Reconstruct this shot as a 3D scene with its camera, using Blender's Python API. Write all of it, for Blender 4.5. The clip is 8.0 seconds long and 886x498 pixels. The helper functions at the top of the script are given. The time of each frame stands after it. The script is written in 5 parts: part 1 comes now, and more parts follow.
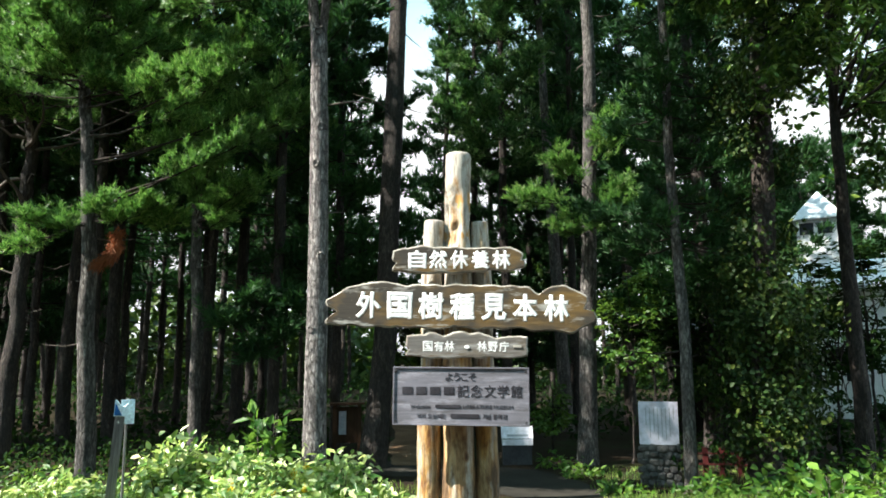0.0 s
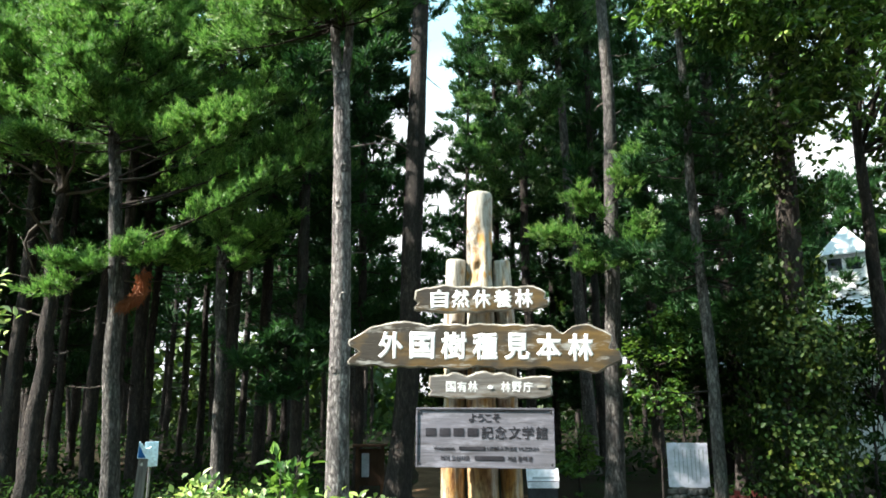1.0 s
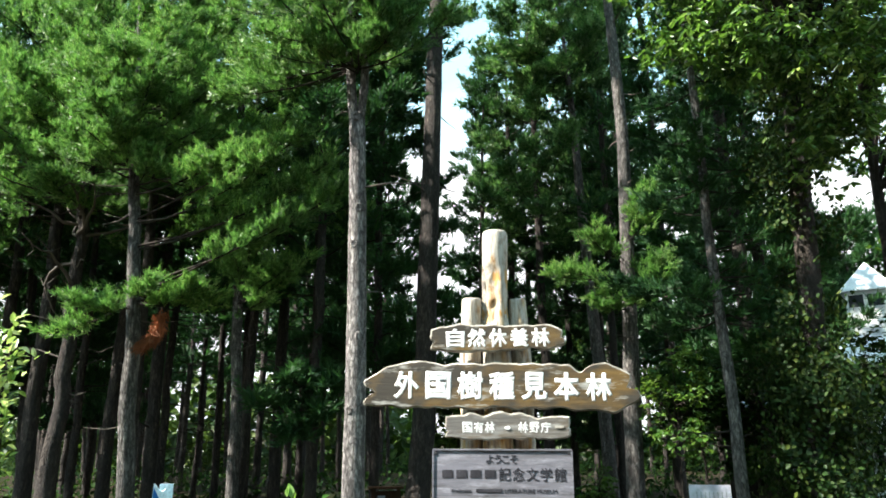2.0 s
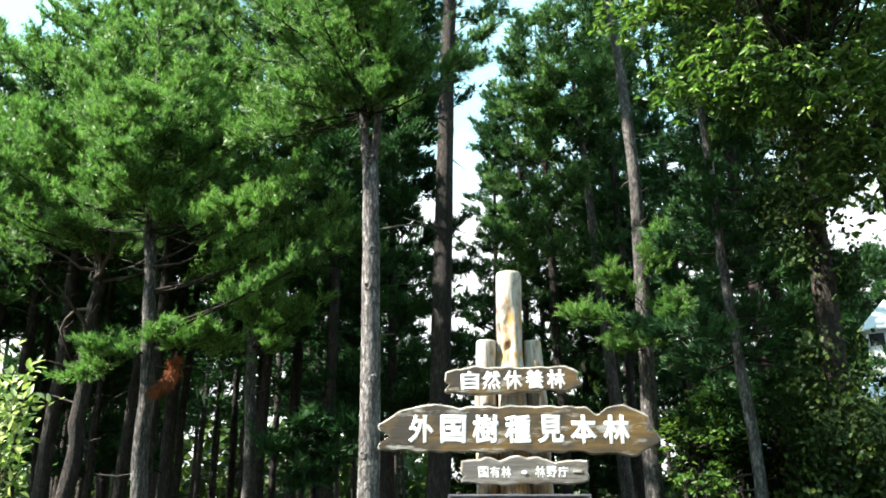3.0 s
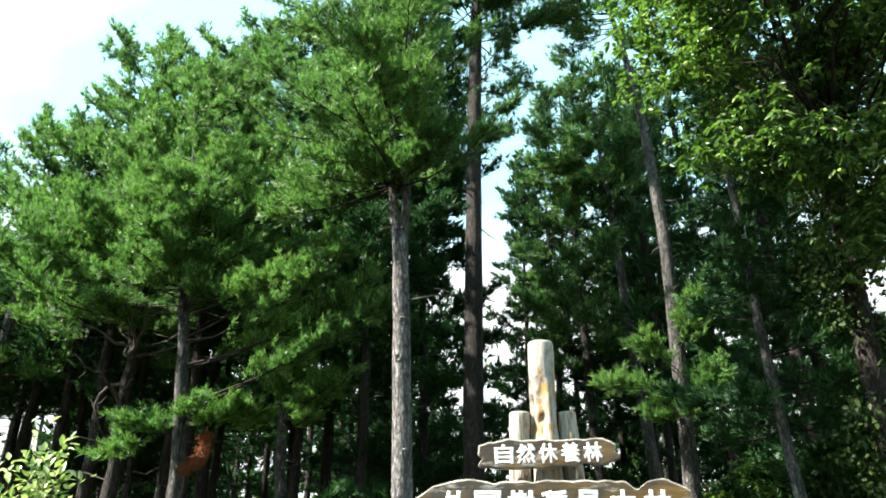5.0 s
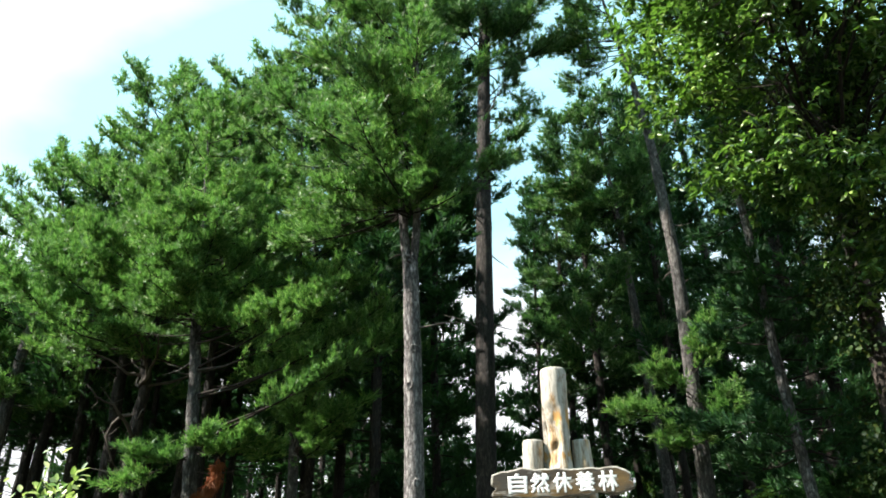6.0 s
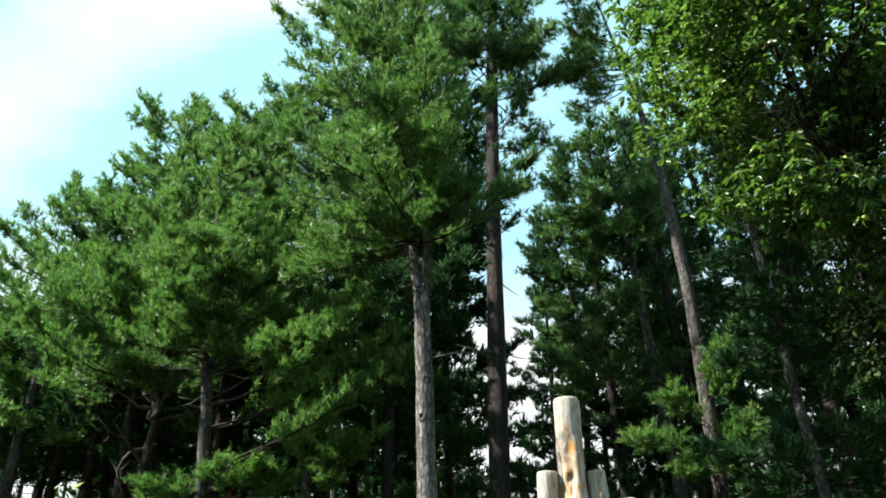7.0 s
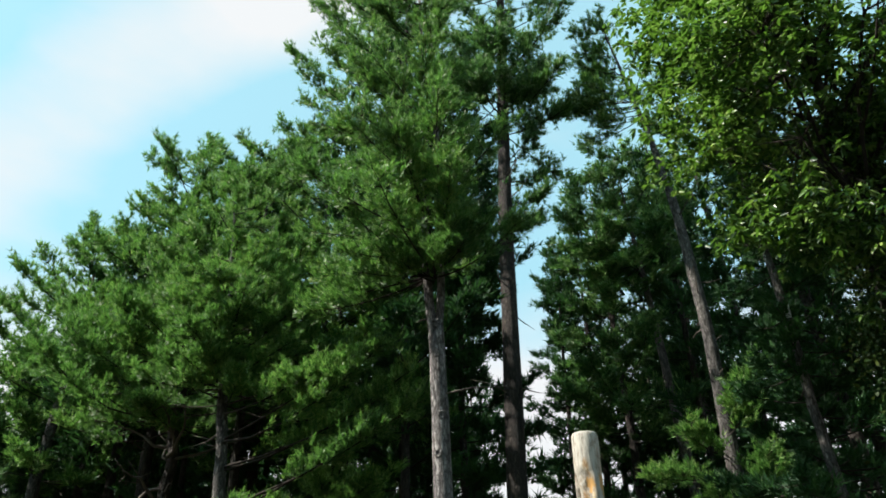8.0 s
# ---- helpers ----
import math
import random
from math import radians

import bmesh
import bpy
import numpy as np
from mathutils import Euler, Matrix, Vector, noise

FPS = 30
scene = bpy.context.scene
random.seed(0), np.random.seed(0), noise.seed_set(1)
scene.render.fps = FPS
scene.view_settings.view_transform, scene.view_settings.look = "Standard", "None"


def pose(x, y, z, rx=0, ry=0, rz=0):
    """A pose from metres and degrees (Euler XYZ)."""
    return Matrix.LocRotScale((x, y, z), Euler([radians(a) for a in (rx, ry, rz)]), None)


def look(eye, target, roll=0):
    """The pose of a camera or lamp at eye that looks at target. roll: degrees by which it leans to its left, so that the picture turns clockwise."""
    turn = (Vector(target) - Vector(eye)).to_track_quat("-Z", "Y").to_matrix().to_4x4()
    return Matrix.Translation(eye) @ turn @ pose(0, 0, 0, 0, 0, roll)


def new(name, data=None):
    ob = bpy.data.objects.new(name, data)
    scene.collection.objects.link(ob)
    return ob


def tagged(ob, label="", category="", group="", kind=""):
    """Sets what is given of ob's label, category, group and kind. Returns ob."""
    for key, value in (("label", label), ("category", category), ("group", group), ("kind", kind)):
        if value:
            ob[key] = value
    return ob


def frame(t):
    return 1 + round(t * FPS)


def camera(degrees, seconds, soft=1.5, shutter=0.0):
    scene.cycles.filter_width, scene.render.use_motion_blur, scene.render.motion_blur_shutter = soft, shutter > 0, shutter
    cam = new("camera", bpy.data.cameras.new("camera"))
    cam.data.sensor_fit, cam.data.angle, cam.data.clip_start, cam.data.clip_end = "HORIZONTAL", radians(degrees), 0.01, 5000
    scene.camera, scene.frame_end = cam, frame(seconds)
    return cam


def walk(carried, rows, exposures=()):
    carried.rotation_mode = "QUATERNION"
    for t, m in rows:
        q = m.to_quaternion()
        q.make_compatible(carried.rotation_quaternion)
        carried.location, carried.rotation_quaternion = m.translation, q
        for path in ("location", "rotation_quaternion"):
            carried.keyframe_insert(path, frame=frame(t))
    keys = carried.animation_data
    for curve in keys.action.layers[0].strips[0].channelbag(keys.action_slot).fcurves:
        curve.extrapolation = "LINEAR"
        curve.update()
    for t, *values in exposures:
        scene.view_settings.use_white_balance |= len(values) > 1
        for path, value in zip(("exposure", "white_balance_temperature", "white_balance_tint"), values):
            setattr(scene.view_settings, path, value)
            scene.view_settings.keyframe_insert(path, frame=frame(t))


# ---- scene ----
cam = camera(63.5, 8.0, soft=1.75)
EYE = 1.8
# seconds, rise of the eye, and the turn of pose() in degrees
ROWS = [
    (0.0, 0.000, 98.50, 0.20, 0.03),
    (0.5, 0.001, 100.11, 0.32, 0.96),
    (1.0, 0.002, 101.64, 0.40, 1.86),
    (1.5, 0.003, 103.11, 0.40, 2.57),
    (3.0, 0.005, 108.07, 0.78, 4.34),
    (3.5, 0.006, 109.54, 0.79, 5.11),
    (4.0, 0.007, 111.05, 0.85, 5.80),
    (4.5, 0.008, 112.46, 0.86, 6.38),
    (6.0, 0.011, 115.85, 1.06, 7.93),
    (6.5, 0.012, 117.00, 1.18, 8.40),
    (7.0, 0.013, 118.22, 1.32, 9.00),
    (7.5, 0.014, 119.52, 1.40, 9.64),
    (8.0, 0.015, 120.98, 1.53, 10.39),
]
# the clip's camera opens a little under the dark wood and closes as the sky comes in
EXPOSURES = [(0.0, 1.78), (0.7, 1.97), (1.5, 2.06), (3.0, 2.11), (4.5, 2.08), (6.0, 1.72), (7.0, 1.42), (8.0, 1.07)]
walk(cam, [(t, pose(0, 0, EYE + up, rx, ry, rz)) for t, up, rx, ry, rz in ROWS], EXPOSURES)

# ---- sky and sun ----
SUN_TO = Vector((-0.68, -0.22, 0.76)).normalized()
SKY_STRENGTH, SUN_STRENGTH = 0.024, 5.0

world = bpy.data.worlds.new("sky")
scene.world = world
world.use_nodes = True
wn, wl = world.node_tree.nodes, world.node_tree.links
sky = wn.new("ShaderNodeTexSky")
sky.sky_type, sky.sun_disc = "NISHITA", False
sky.sun_elevation = math.asin(SUN_TO.z)
sky.sun_rotation = math.atan2(SUN_TO.x, SUN_TO.y)
sky.air_density, sky.dust_density, sky.ozone_density = 1.0, 1.5, 1.0
w_co = wn.new("ShaderNodeTexCoord")
w_map = wn.new("ShaderNodeMapping")
w_map.inputs["Scale"].default_value = (1.0, 1.0, 2.2)
w_noise = wn.new("ShaderNodeTexNoise")
w_noise.inputs["Scale"].default_value, w_noise.inputs["Detail"].default_value, w_noise.inputs["Roughness"].default_value = 1.9, 6.0, 0.5
# thin cloud drawn out along one line across the sky
w_dot = wn.new("ShaderNodeVectorMath")
w_dot.operation = "DOT_PRODUCT"
w_dot.inputs[1].default_value = Vector((0.30, 0.82, -0.487)).normalized()
w_abs = wn.new("ShaderNodeMath")
w_abs.operation = "ABSOLUTE"
w_band = wn.new("ShaderNodeMapRange")
w_band.interpolation_type = "SMOOTHERSTEP"
for key, val in (("From Min", 0.0), ("From Max", 0.15), ("To Min", 0.28), ("To Max", -0.06)):
    w_band.inputs[key].default_value = val
w_add = wn.new("ShaderNodeMath")
w_add.operation = "ADD"
w_ramp = wn.new("ShaderNodeValToRGB")
w_ramp.color_ramp.elements[0].position, w_ramp.color_ramp.elements[1].position = 0.50, 0.80
w_mix = wn.new("ShaderNodeMix")
w_mix.data_type = "RGBA"
w_mix.inputs[7].default_value = (18.0, 18.6, 19.0, 1)
wl.new(w_co.outputs["Generated"], w_map.inputs["Vector"])
wl.new(w_map.outputs["Vector"], w_noise.inputs["Vector"])
wl.new(w_co.outputs["Generated"], w_dot.inputs[0])
wl.new(w_dot.outputs["Value"], w_abs.inputs[0])
wl.new(w_abs.outputs[0], w_band.inputs["Value"])
wl.new(w_noise.outputs["Fac"], w_add.inputs[0])
# the air turns white towards the horizon
w_sep = wn.new("ShaderNodeSeparateXYZ")
w_low = wn.new("ShaderNodeMapRange")
for key, val in (("From Min", 0.16), ("From Max", 0.50), ("To Min", 0.60), ("To Max", 0.0)):
    w_low.inputs[key].default_value = val
w_sum = wn.new("ShaderNodeMath")
w_sum.operation = "ADD"
wl.new(w_co.outputs["Generated"], w_sep.inputs[0])
wl.new(w_sep.outputs["Z"], w_low.inputs["Value"])
wl.new(w_band.outputs["Result"], w_sum.inputs[0])
wl.new(w_low.outputs["Result"], w_sum.inputs[1])
wl.new(w_sum.outputs[0], w_add.inputs[1])
wl.new(w_add.outputs[0], w_ramp.inputs["Fac"])
wl.new(w_ramp.outputs["Color"], w_mix.inputs[0])
w_gain = wn.new("ShaderNodeMix")
w_gain.data_type, w_gain.blend_type = "RGBA", "MULTIPLY"
w_gain.inputs[0].default_value = 1.0
w_gain.inputs[7].default_value = (3.5, 5.9, 5.4, 1)
w_haze = wn.new("ShaderNodeMix")
w_haze.data_type = "RGBA"
w_haze.inputs[0].default_value = 0.75
w_haze.inputs[7].default_value = (10.4, 17.8, 19.8, 1)
wl.new(sky.outputs["Color"], w_gain.inputs[6])
wl.new(w_gain.outputs[2], w_haze.inputs[6])
wl.new(w_haze.outputs[2], w_mix.inputs[6])
wl.new(w_mix.outputs[2], wn["Background"].inputs["Color"])
wn["Background"].inputs["Strength"].default_value = SKY_STRENGTH

sun_data = bpy.data.lights.new("sun", "SUN")
sun_data.energy, sun_data.angle, sun_data.color = SUN_STRENGTH, radians(0.53), (1.0, 0.95, 0.86)
sun_ob = new("sun", sun_data)
sun_ob.matrix_world = look((0, 0, 40), Vector((0, 0, 40)) - SUN_TO)


# ---- materials ----
def material(name):
    m = bpy.data.materials.new(name)
    m.use_nodes = True
    nodes, links = m.node_tree.nodes, m.node_tree.links
    return m, nodes, links, nodes["Principled BSDF"]


def ramp(nodes, stops):
    r = nodes.new("ShaderNodeValToRGB")
    e = r.color_ramp.elements
    while len(e) < len(stops):
        e.new(0.5)
    for el, (pos, col) in zip(e, stops):
        el.position, el.color = pos, (*col, 1)
    return r


def noise_tex(nodes, links, scale, detail=4.0, rough=0.55, stretch=(1, 1, 1), coord="Object"):
    co, mp, n = nodes.new("ShaderNodeTexCoord"), nodes.new("ShaderNodeMapping"), nodes.new("ShaderNodeTexNoise")
    mp.inputs["Scale"].default_value = stretch
    n.inputs["Scale"].default_value, n.inputs["Detail"].default_value, n.inputs["Roughness"].default_value = scale, detail, rough
    links.new(co.outputs[coord], mp.inputs["Vector"])
    links.new(mp.outputs["Vector"], n.inputs["Vector"])
    return n


def mix_col(nodes, links, a, b, fac, mode="MIX"):
    m = nodes.new("ShaderNodeMix")
    m.data_type, m.blend_type = "RGBA", mode
    for socket, v in ((m.inputs[6], a), (m.inputs[7], b), (m.inputs[0], fac)):
        if isinstance(v, bpy.types.NodeSocket):
            links.new(v, socket)
        else:
            socket.default_value = v if isinstance(v, float) else (*v, 1)
    return m.outputs[2]


def bumped(nodes, links, bsdf, height, strength, distance):
    b = nodes.new("ShaderNodeBump")
    b.inputs["Strength"].default_value, b.inputs["Distance"].default_value = strength, distance
    links.new(height, b.inputs["Height"])
    links.new(b.outputs["Normal"], bsdf.inputs["Normal"])


def surface(name, stops, scale=6.0, fine=40.0, stretch=(1, 1, 1), rough=0.85, bump=0.4, depth=0.01, metal=0.0, detail=5.0, shine=0.5):
    """A surface of noise at two scales: broad stains, fine grain and relief."""
    m, nd, ln, bs = material(name)
    n1 = noise_tex(nd, ln, scale, detail, 0.6, stretch)
    n2 = noise_tex(nd, ln, fine, 4.0, 0.6, stretch)
    r = ramp(nd, stops)
    ln.new(n1.outputs["Fac"], r.inputs["Fac"])
    g = ramp(nd, [(0.3, (0.72, 0.72, 0.72)), (0.7, (1.22, 1.22, 1.22))])
    ln.new(n2.outputs["Fac"], g.inputs["Fac"])
    ln.new(mix_col(nd, ln, r.outputs["Color"], g.outputs["Color"], 1.0, "MULTIPLY"), bs.inputs["Base Color"])
    bs.inputs["Roughness"].default_value, bs.inputs["Metallic"].default_value = rough, metal
    bs.inputs["Specular IOR Level"].default_value = shine
    h = nd.new("ShaderNodeMath")
    h.operation = "ADD"
    ln.new(n1.outputs["Fac"], h.inputs[0])
    ln.new(n2.outputs["Fac"], h.inputs[1])
    bumped(nd, ln, bs, h.outputs[0], bump, depth)
    return m


def bark(name, dark, mid, pale, lichen=0.0):
    """Furrowed bark: long ridges up the trunk with cross cracks, patches of paler scale."""
    m, nd, ln, bs = material(name)
    ridge = noise_tex(nd, ln, 11.0, 6.0, 0.65, (2.2, 2.2, 0.6))
    strip = noise_tex(nd, ln, 4.5, 6.0, 0.62, (1.9, 1.9, 0.4))
    plates = nd.new("ShaderNodeTexVoronoi")
    plates.feature = "DISTANCE_TO_EDGE"
    plates.inputs["Scale"].default_value = 11.0
    mp = nd.new("ShaderNodeMapping")
    mp.inputs["Scale"].default_value = (1.8, 1.8, 0.72)
    co = nd.new("ShaderNodeTexCoord")
    ln.new(co.outputs["Object"], mp.inputs["Vector"])
    warp = mix_col(nd, ln, mp.outputs["Vector"], ridge.outputs["Color"], 0.14)
    ln.new(warp, plates.inputs["Vector"])
    broad = noise_tex(nd, ln, 0.9, 4.0, 0.6)
    r = ramp(nd, [(0.28, dark), (0.5, mid), (0.72, pale)])
    ln.new(ridge.outputs["Fac"], r.inputs["Fac"])
    crack = ramp(nd, [(0.0, (0.26, 0.24, 0.23)), (0.15, (1, 1, 1))])
    ln.new(plates.outputs["Distance"], crack.inputs["Fac"])
    col = mix_col(nd, ln, r.outputs["Color"], crack.outputs["Color"], 0.8, "MULTIPLY")
    patch = ramp(nd, [(0.42, (0.78, 0.76, 0.74)), (0.66, (1.3, 1.27, 1.2))])
    ln.new(broad.outputs["Fac"], patch.inputs["Fac"])
    col = mix_col(nd, ln, col, patch.outputs["Color"], 1.0, "MULTIPLY")
    flake = ramp(nd, [(0.40, (0.62, 0.6, 0.6)), (0.52, (1, 1, 1)), (0.63, (1.75, 1.72, 1.68))])
    ln.new(strip.outputs["Fac"], flake.inputs["Fac"])
    col = mix_col(nd, ln, col, flake.outputs["Color"], 0.75, "MULTIPLY")
    ln.new(col, bs.inputs["Base Color"])
    bs.inputs["Roughness"].default_value = 0.92
    h = nd.new("ShaderNodeMath")
    h.operation = "MULTIPLY_ADD"
    ln.new(crack.outputs["Color"], h.inputs[0])
    h.inputs[1].default_value = 0.6
    ln.new(ridge.outputs["Fac"], h.inputs[2])
    bumped(nd, ln, bs, h.outputs[0], 1.0, 0.04)
    return m


def foliage(name, colours, through_colour, gloss=0.35, amount=0.35, patch=0.5, shine=0.25):
    """Leaves or needles: each piece its own green, drifting over the crown; part of the light passes through."""
    m, nd, ln, bs = material(name)
    geo = nd.new("ShaderNodeNewGeometry")
    n = len(colours)
    r = ramp(nd, [((i + 0.5) / n, c) for i, c in enumerate(colours)])
    ln.new(geo.outputs["Random Per Island"], r.inputs["Fac"])
    broad = noise_tex(nd, ln, patch, 3.0, 0.6)
    g = ramp(nd, [(0.36, (0.60, 0.68, 0.76)), (0.64, (1.32, 1.22, 0.95))])
    ln.new(broad.outputs["Fac"], g.inputs["Fac"])
    col = mix_col(nd, ln, r.outputs["Color"], g.outputs["Color"], 1.0, "MULTIPLY")
    ln.new(col, bs.inputs["Base Color"])
    bs.inputs["Roughness"].default_value = gloss
    bs.inputs["Specular IOR Level"].default_value = shine
    tr = nd.new("ShaderNodeBsdfTranslucent")
    ln.new(mix_col(nd, ln, col, through_colour, 0.6), tr.inputs["Color"])
    ms = nd.new("ShaderNodeMixShader")
    ms.inputs[0].default_value = amount
    ln.new(bs.outputs[0], ms.inputs[1])
    ln.new(tr.outputs[0], ms.inputs[2])
    ln.new(ms.outputs[0], nd["Material Output"].inputs["Surface"])
    return m


M = {}
M["bark_grey"] = bark("bark_grey", (0.045, 0.040, 0.039), (0.13, 0.12, 0.117), (0.30, 0.28, 0.275))
# brown bark taken darker, so its colour carries the shade under the crowns
M["bark_brown_shaded"] = bark("bark_brown_shaded", (0.014, 0.011, 0.010), (0.042, 0.033, 0.029), (0.10, 0.082, 0.07))
M["bark_pale"] = bark("bark_pale", (0.060, 0.055, 0.057), (0.205, 0.193, 0.196), (0.50, 0.475, 0.48))
M["bark_cool"] = bark("bark_cool", (0.034, 0.032, 0.032), (0.098, 0.092, 0.090), (0.27, 0.26, 0.255))
M["needles"] = foliage("needles", [(0.024, 0.078, 0.023), (0.055, 0.142, 0.034), (0.102, 0.222, 0.052), (0.27, 0.39, 0.14)], (0.175, 0.43, 0.065), 0.45, 0.37, 0.5, 0.3)
# same pine needles, with the wood's shade put into their green
M["needles_shaded"] = foliage("needles_shaded", [(0.013, 0.05, 0.020), (0.022, 0.07, 0.024), (0.036, 0.098, 0.03)], (0.05, 0.15, 0.03), 0.55, 0.32)
M["needles_mid"] = foliage("needles_mid", [(0.021, 0.070, 0.024), (0.043, 0.122, 0.036), (0.082, 0.19, 0.054), (0.20, 0.30, 0.13)], (0.14, 0.34, 0.06), 0.45, 0.36, 0.5, 0.3)
M["needles_dead"] = foliage("needles_dead", [(0.20, 0.06, 0.025), (0.30, 0.10, 0.04), (0.15, 0.05, 0.02)], (0.3, 0.1, 0.04), 0.7, 0.2)
# darkest stops stand in for crown shade, the palest for glints on lit leaves
M["oak_leaf"] = foliage("oak_leaf", [(0.008, 0.030, 0.007), (0.018, 0.060, 0.014), (0.048, 0.120, 0.026), (0.105, 0.215, 0.040), (0.27, 0.38, 0.12)], (0.17, 0.36, 0.035), 0.34, 0.36, 0.6, 0.45)
M["vine_leaf"] = foliage("vine_leaf", [(0.018, 0.05, 0.01), (0.03, 0.07, 0.014), (0.06, 0.1, 0.02)], (0.1, 0.18, 0.02), 0.45, 0.25)
# the palest stops paint sunlit highlights onto single leaves
M["lit_bush_leaf"] = foliage("lit_bush_leaf", [(0.06, 0.165, 0.035), (0.21, 0.34, 0.08), (0.45, 0.56, 0.20), (0.68, 0.73, 0.42)], (0.40, 0.54, 0.12), 0.3, 0.36, 2.5, 0.4)
M["shrub_leaf"] = foliage("shrub_leaf", [(0.03, 0.09, 0.015), (0.06, 0.14, 0.02), (0.10, 0.18, 0.03)], (0.16, 0.28, 0.03), 0.4, 0.35, 1.2)
# undergrowth green brought near black: deep shade is part of this colour
M["shaded_leaf"] = foliage("shaded_leaf", [(0.006, 0.023, 0.006), (0.012, 0.035, 0.008), (0.024, 0.056, 0.012)], (0.06, 0.13, 0.02), 0.75, 0.25, 1.2, 0.08)
M["ivy_leaf"] = foliage("ivy_leaf", [(0.008, 0.024, 0.006), (0.015, 0.040, 0.009), (0.028, 0.058, 0.014), (0.055, 0.080, 0.020)], (0.07, 0.12, 0.02), 0.5, 0.25, 1.6, 0.15)
M["weed_leaf"] = foliage("weed_leaf", [(0.025, 0.085, 0.014), (0.06, 0.15, 0.024), (0.15, 0.28, 0.05)], (0.20, 0.38, 0.045), 0.4, 0.35, 1.2)
M["gold_leaf"] = foliage("gold_leaf", [(0.04, 0.10, 0.014), (0.08, 0.15, 0.02), (0.17, 0.20, 0.035)], (0.24, 0.32, 0.03), 0.45, 0.4, 1.2)
M["flower_yellow"] = foliage("flower_yellow", [(0.55, 0.40, 0.02), (0.65, 0.5, 0.04)], (0.6, 0.5, 0.05), 0.6, 0.2)
M["grass"] = foliage("grass", [(0.07, 0.16, 0.025), (0.13, 0.23, 0.04), (0.22, 0.30, 0.09)], (0.26, 0.4, 0.06), 0.5, 0.35, 1.0)
M["twig"] = surface("twig", [(0.3, (0.05, 0.04, 0.033)), (0.7, (0.13, 0.11, 0.09))], 5, 60, rough=0.9)
# twig colour again, darkened to hold the shade inside the crowns
M["twig_shaded"] = surface("twig_shaded", [(0.3, (0.018, 0.015, 0.013)), (0.7, (0.05, 0.042, 0.036))], 5, 60, rough=0.9, shine=0.08)
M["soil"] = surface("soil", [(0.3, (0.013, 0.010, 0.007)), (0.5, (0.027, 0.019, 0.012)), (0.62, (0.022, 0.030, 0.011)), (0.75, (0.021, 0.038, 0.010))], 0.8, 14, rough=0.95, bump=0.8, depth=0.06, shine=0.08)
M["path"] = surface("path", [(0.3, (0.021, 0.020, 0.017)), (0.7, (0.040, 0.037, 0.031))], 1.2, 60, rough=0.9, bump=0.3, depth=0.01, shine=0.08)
M["trail"] = surface("trail", [(0.3, (0.10, 0.06, 0.035)), (0.7, (0.22, 0.14, 0.085))], 1.2, 30, rough=0.95, bump=0.5, depth=0.02, shine=0.08)
M["white_board"] = surface("white_board", [(0.3, (0.58, 0.56, 0.66)), (0.7, (0.70, 0.68, 0.78))], 2.2, 8, rough=0.8, bump=0.02)
M["ink"] = surface("ink", [(0.3, (0.022, 0.021, 0.026)), (0.7, (0.05, 0.048, 0.056))], 8, 60, rough=0.85, bump=0.1, shine=0.1)
M["white_plate"] = surface("white_plate", [(0.3, (0.74, 0.72, 0.80)), (0.7, (0.82, 0.80, 0.88))], 3, 10, rough=0.6, bump=0.02)
M["faint_ink"] = surface("faint_ink", [(0.3, (0.30, 0.32, 0.36)), (0.7, (0.42, 0.44, 0.48))], 8, 60, rough=0.7, bump=0.1)
M["stone"] = surface("stone", [(0.3, (0.03, 0.03, 0.03)), (0.7, (0.12, 0.115, 0.11))], 5, 40, rough=0.9, bump=0.7, depth=0.02)
M["mortar"] = surface("mortar", [(0.3, (0.05, 0.05, 0.048)), (0.7, (0.09, 0.09, 0.085))], 6, 50, rough=0.95)
M["red_paint"] = surface("red_paint", [(0.3, (0.05, 0.005, 0.005)), (0.7, (0.085, 0.008, 0.007))], 4, 40, rough=0.6, bump=0.1)
M["grey_metal"] = surface("grey_metal", [(0.3, (0.16, 0.165, 0.17)), (0.7, (0.25, 0.255, 0.26))], 3, 40, (1, 1, 0.3), rough=0.45, bump=0.1, metal=0.6)
M["dark_metal"] = surface("dark_metal", [(0.3, (0.035, 0.035, 0.04)), (0.7, (0.07, 0.07, 0.075))], 4, 40, rough=0.5, bump=0.1, shine=0.08)
M["post_metal"] = surface("post_metal", [(0.3, (0.14, 0.14, 0.145)), (0.7, (0.40, 0.40, 0.41))], 5, 40, (2, 2, 0.12), rough=0.35, bump=0.1, metal=0.7)
M["blue_sign"] = surface("blue_sign", [(0.3, (0.02, 0.16, 0.45)), (0.7, (0.03, 0.22, 0.55))], 4, 40, rough=0.4, bump=0.03)
M["pale_sign"] = surface("pale_sign", [(0.3, (0.62, 0.78, 0.88)), (0.7, (0.76, 0.88, 0.94))], 4, 40, rough=0.4, bump=0.03)
M["black_wood"] = surface("black_wood", [(0.3, (0.010, 0.008, 0.007)), (0.7, (0.026, 0.021, 0.018))], 4, 40, (1, 1, 0.15), rough=0.9, bump=0.4, shine=0.08)
M["brown_wood"] = surface("brown_wood", [(0.3, (0.03, 0.018, 0.012)), (0.7, (0.075, 0.042, 0.026))], 4, 40, (1, 1, 0.15), rough=0.85, bump=0.4, shine=0.08)
M["siding"] = surface("siding", [(0.3, (0.74, 0.75, 0.76)), (0.7, (0.84, 0.84, 0.84))], 2, 30, rough=0.6, bump=0.05)
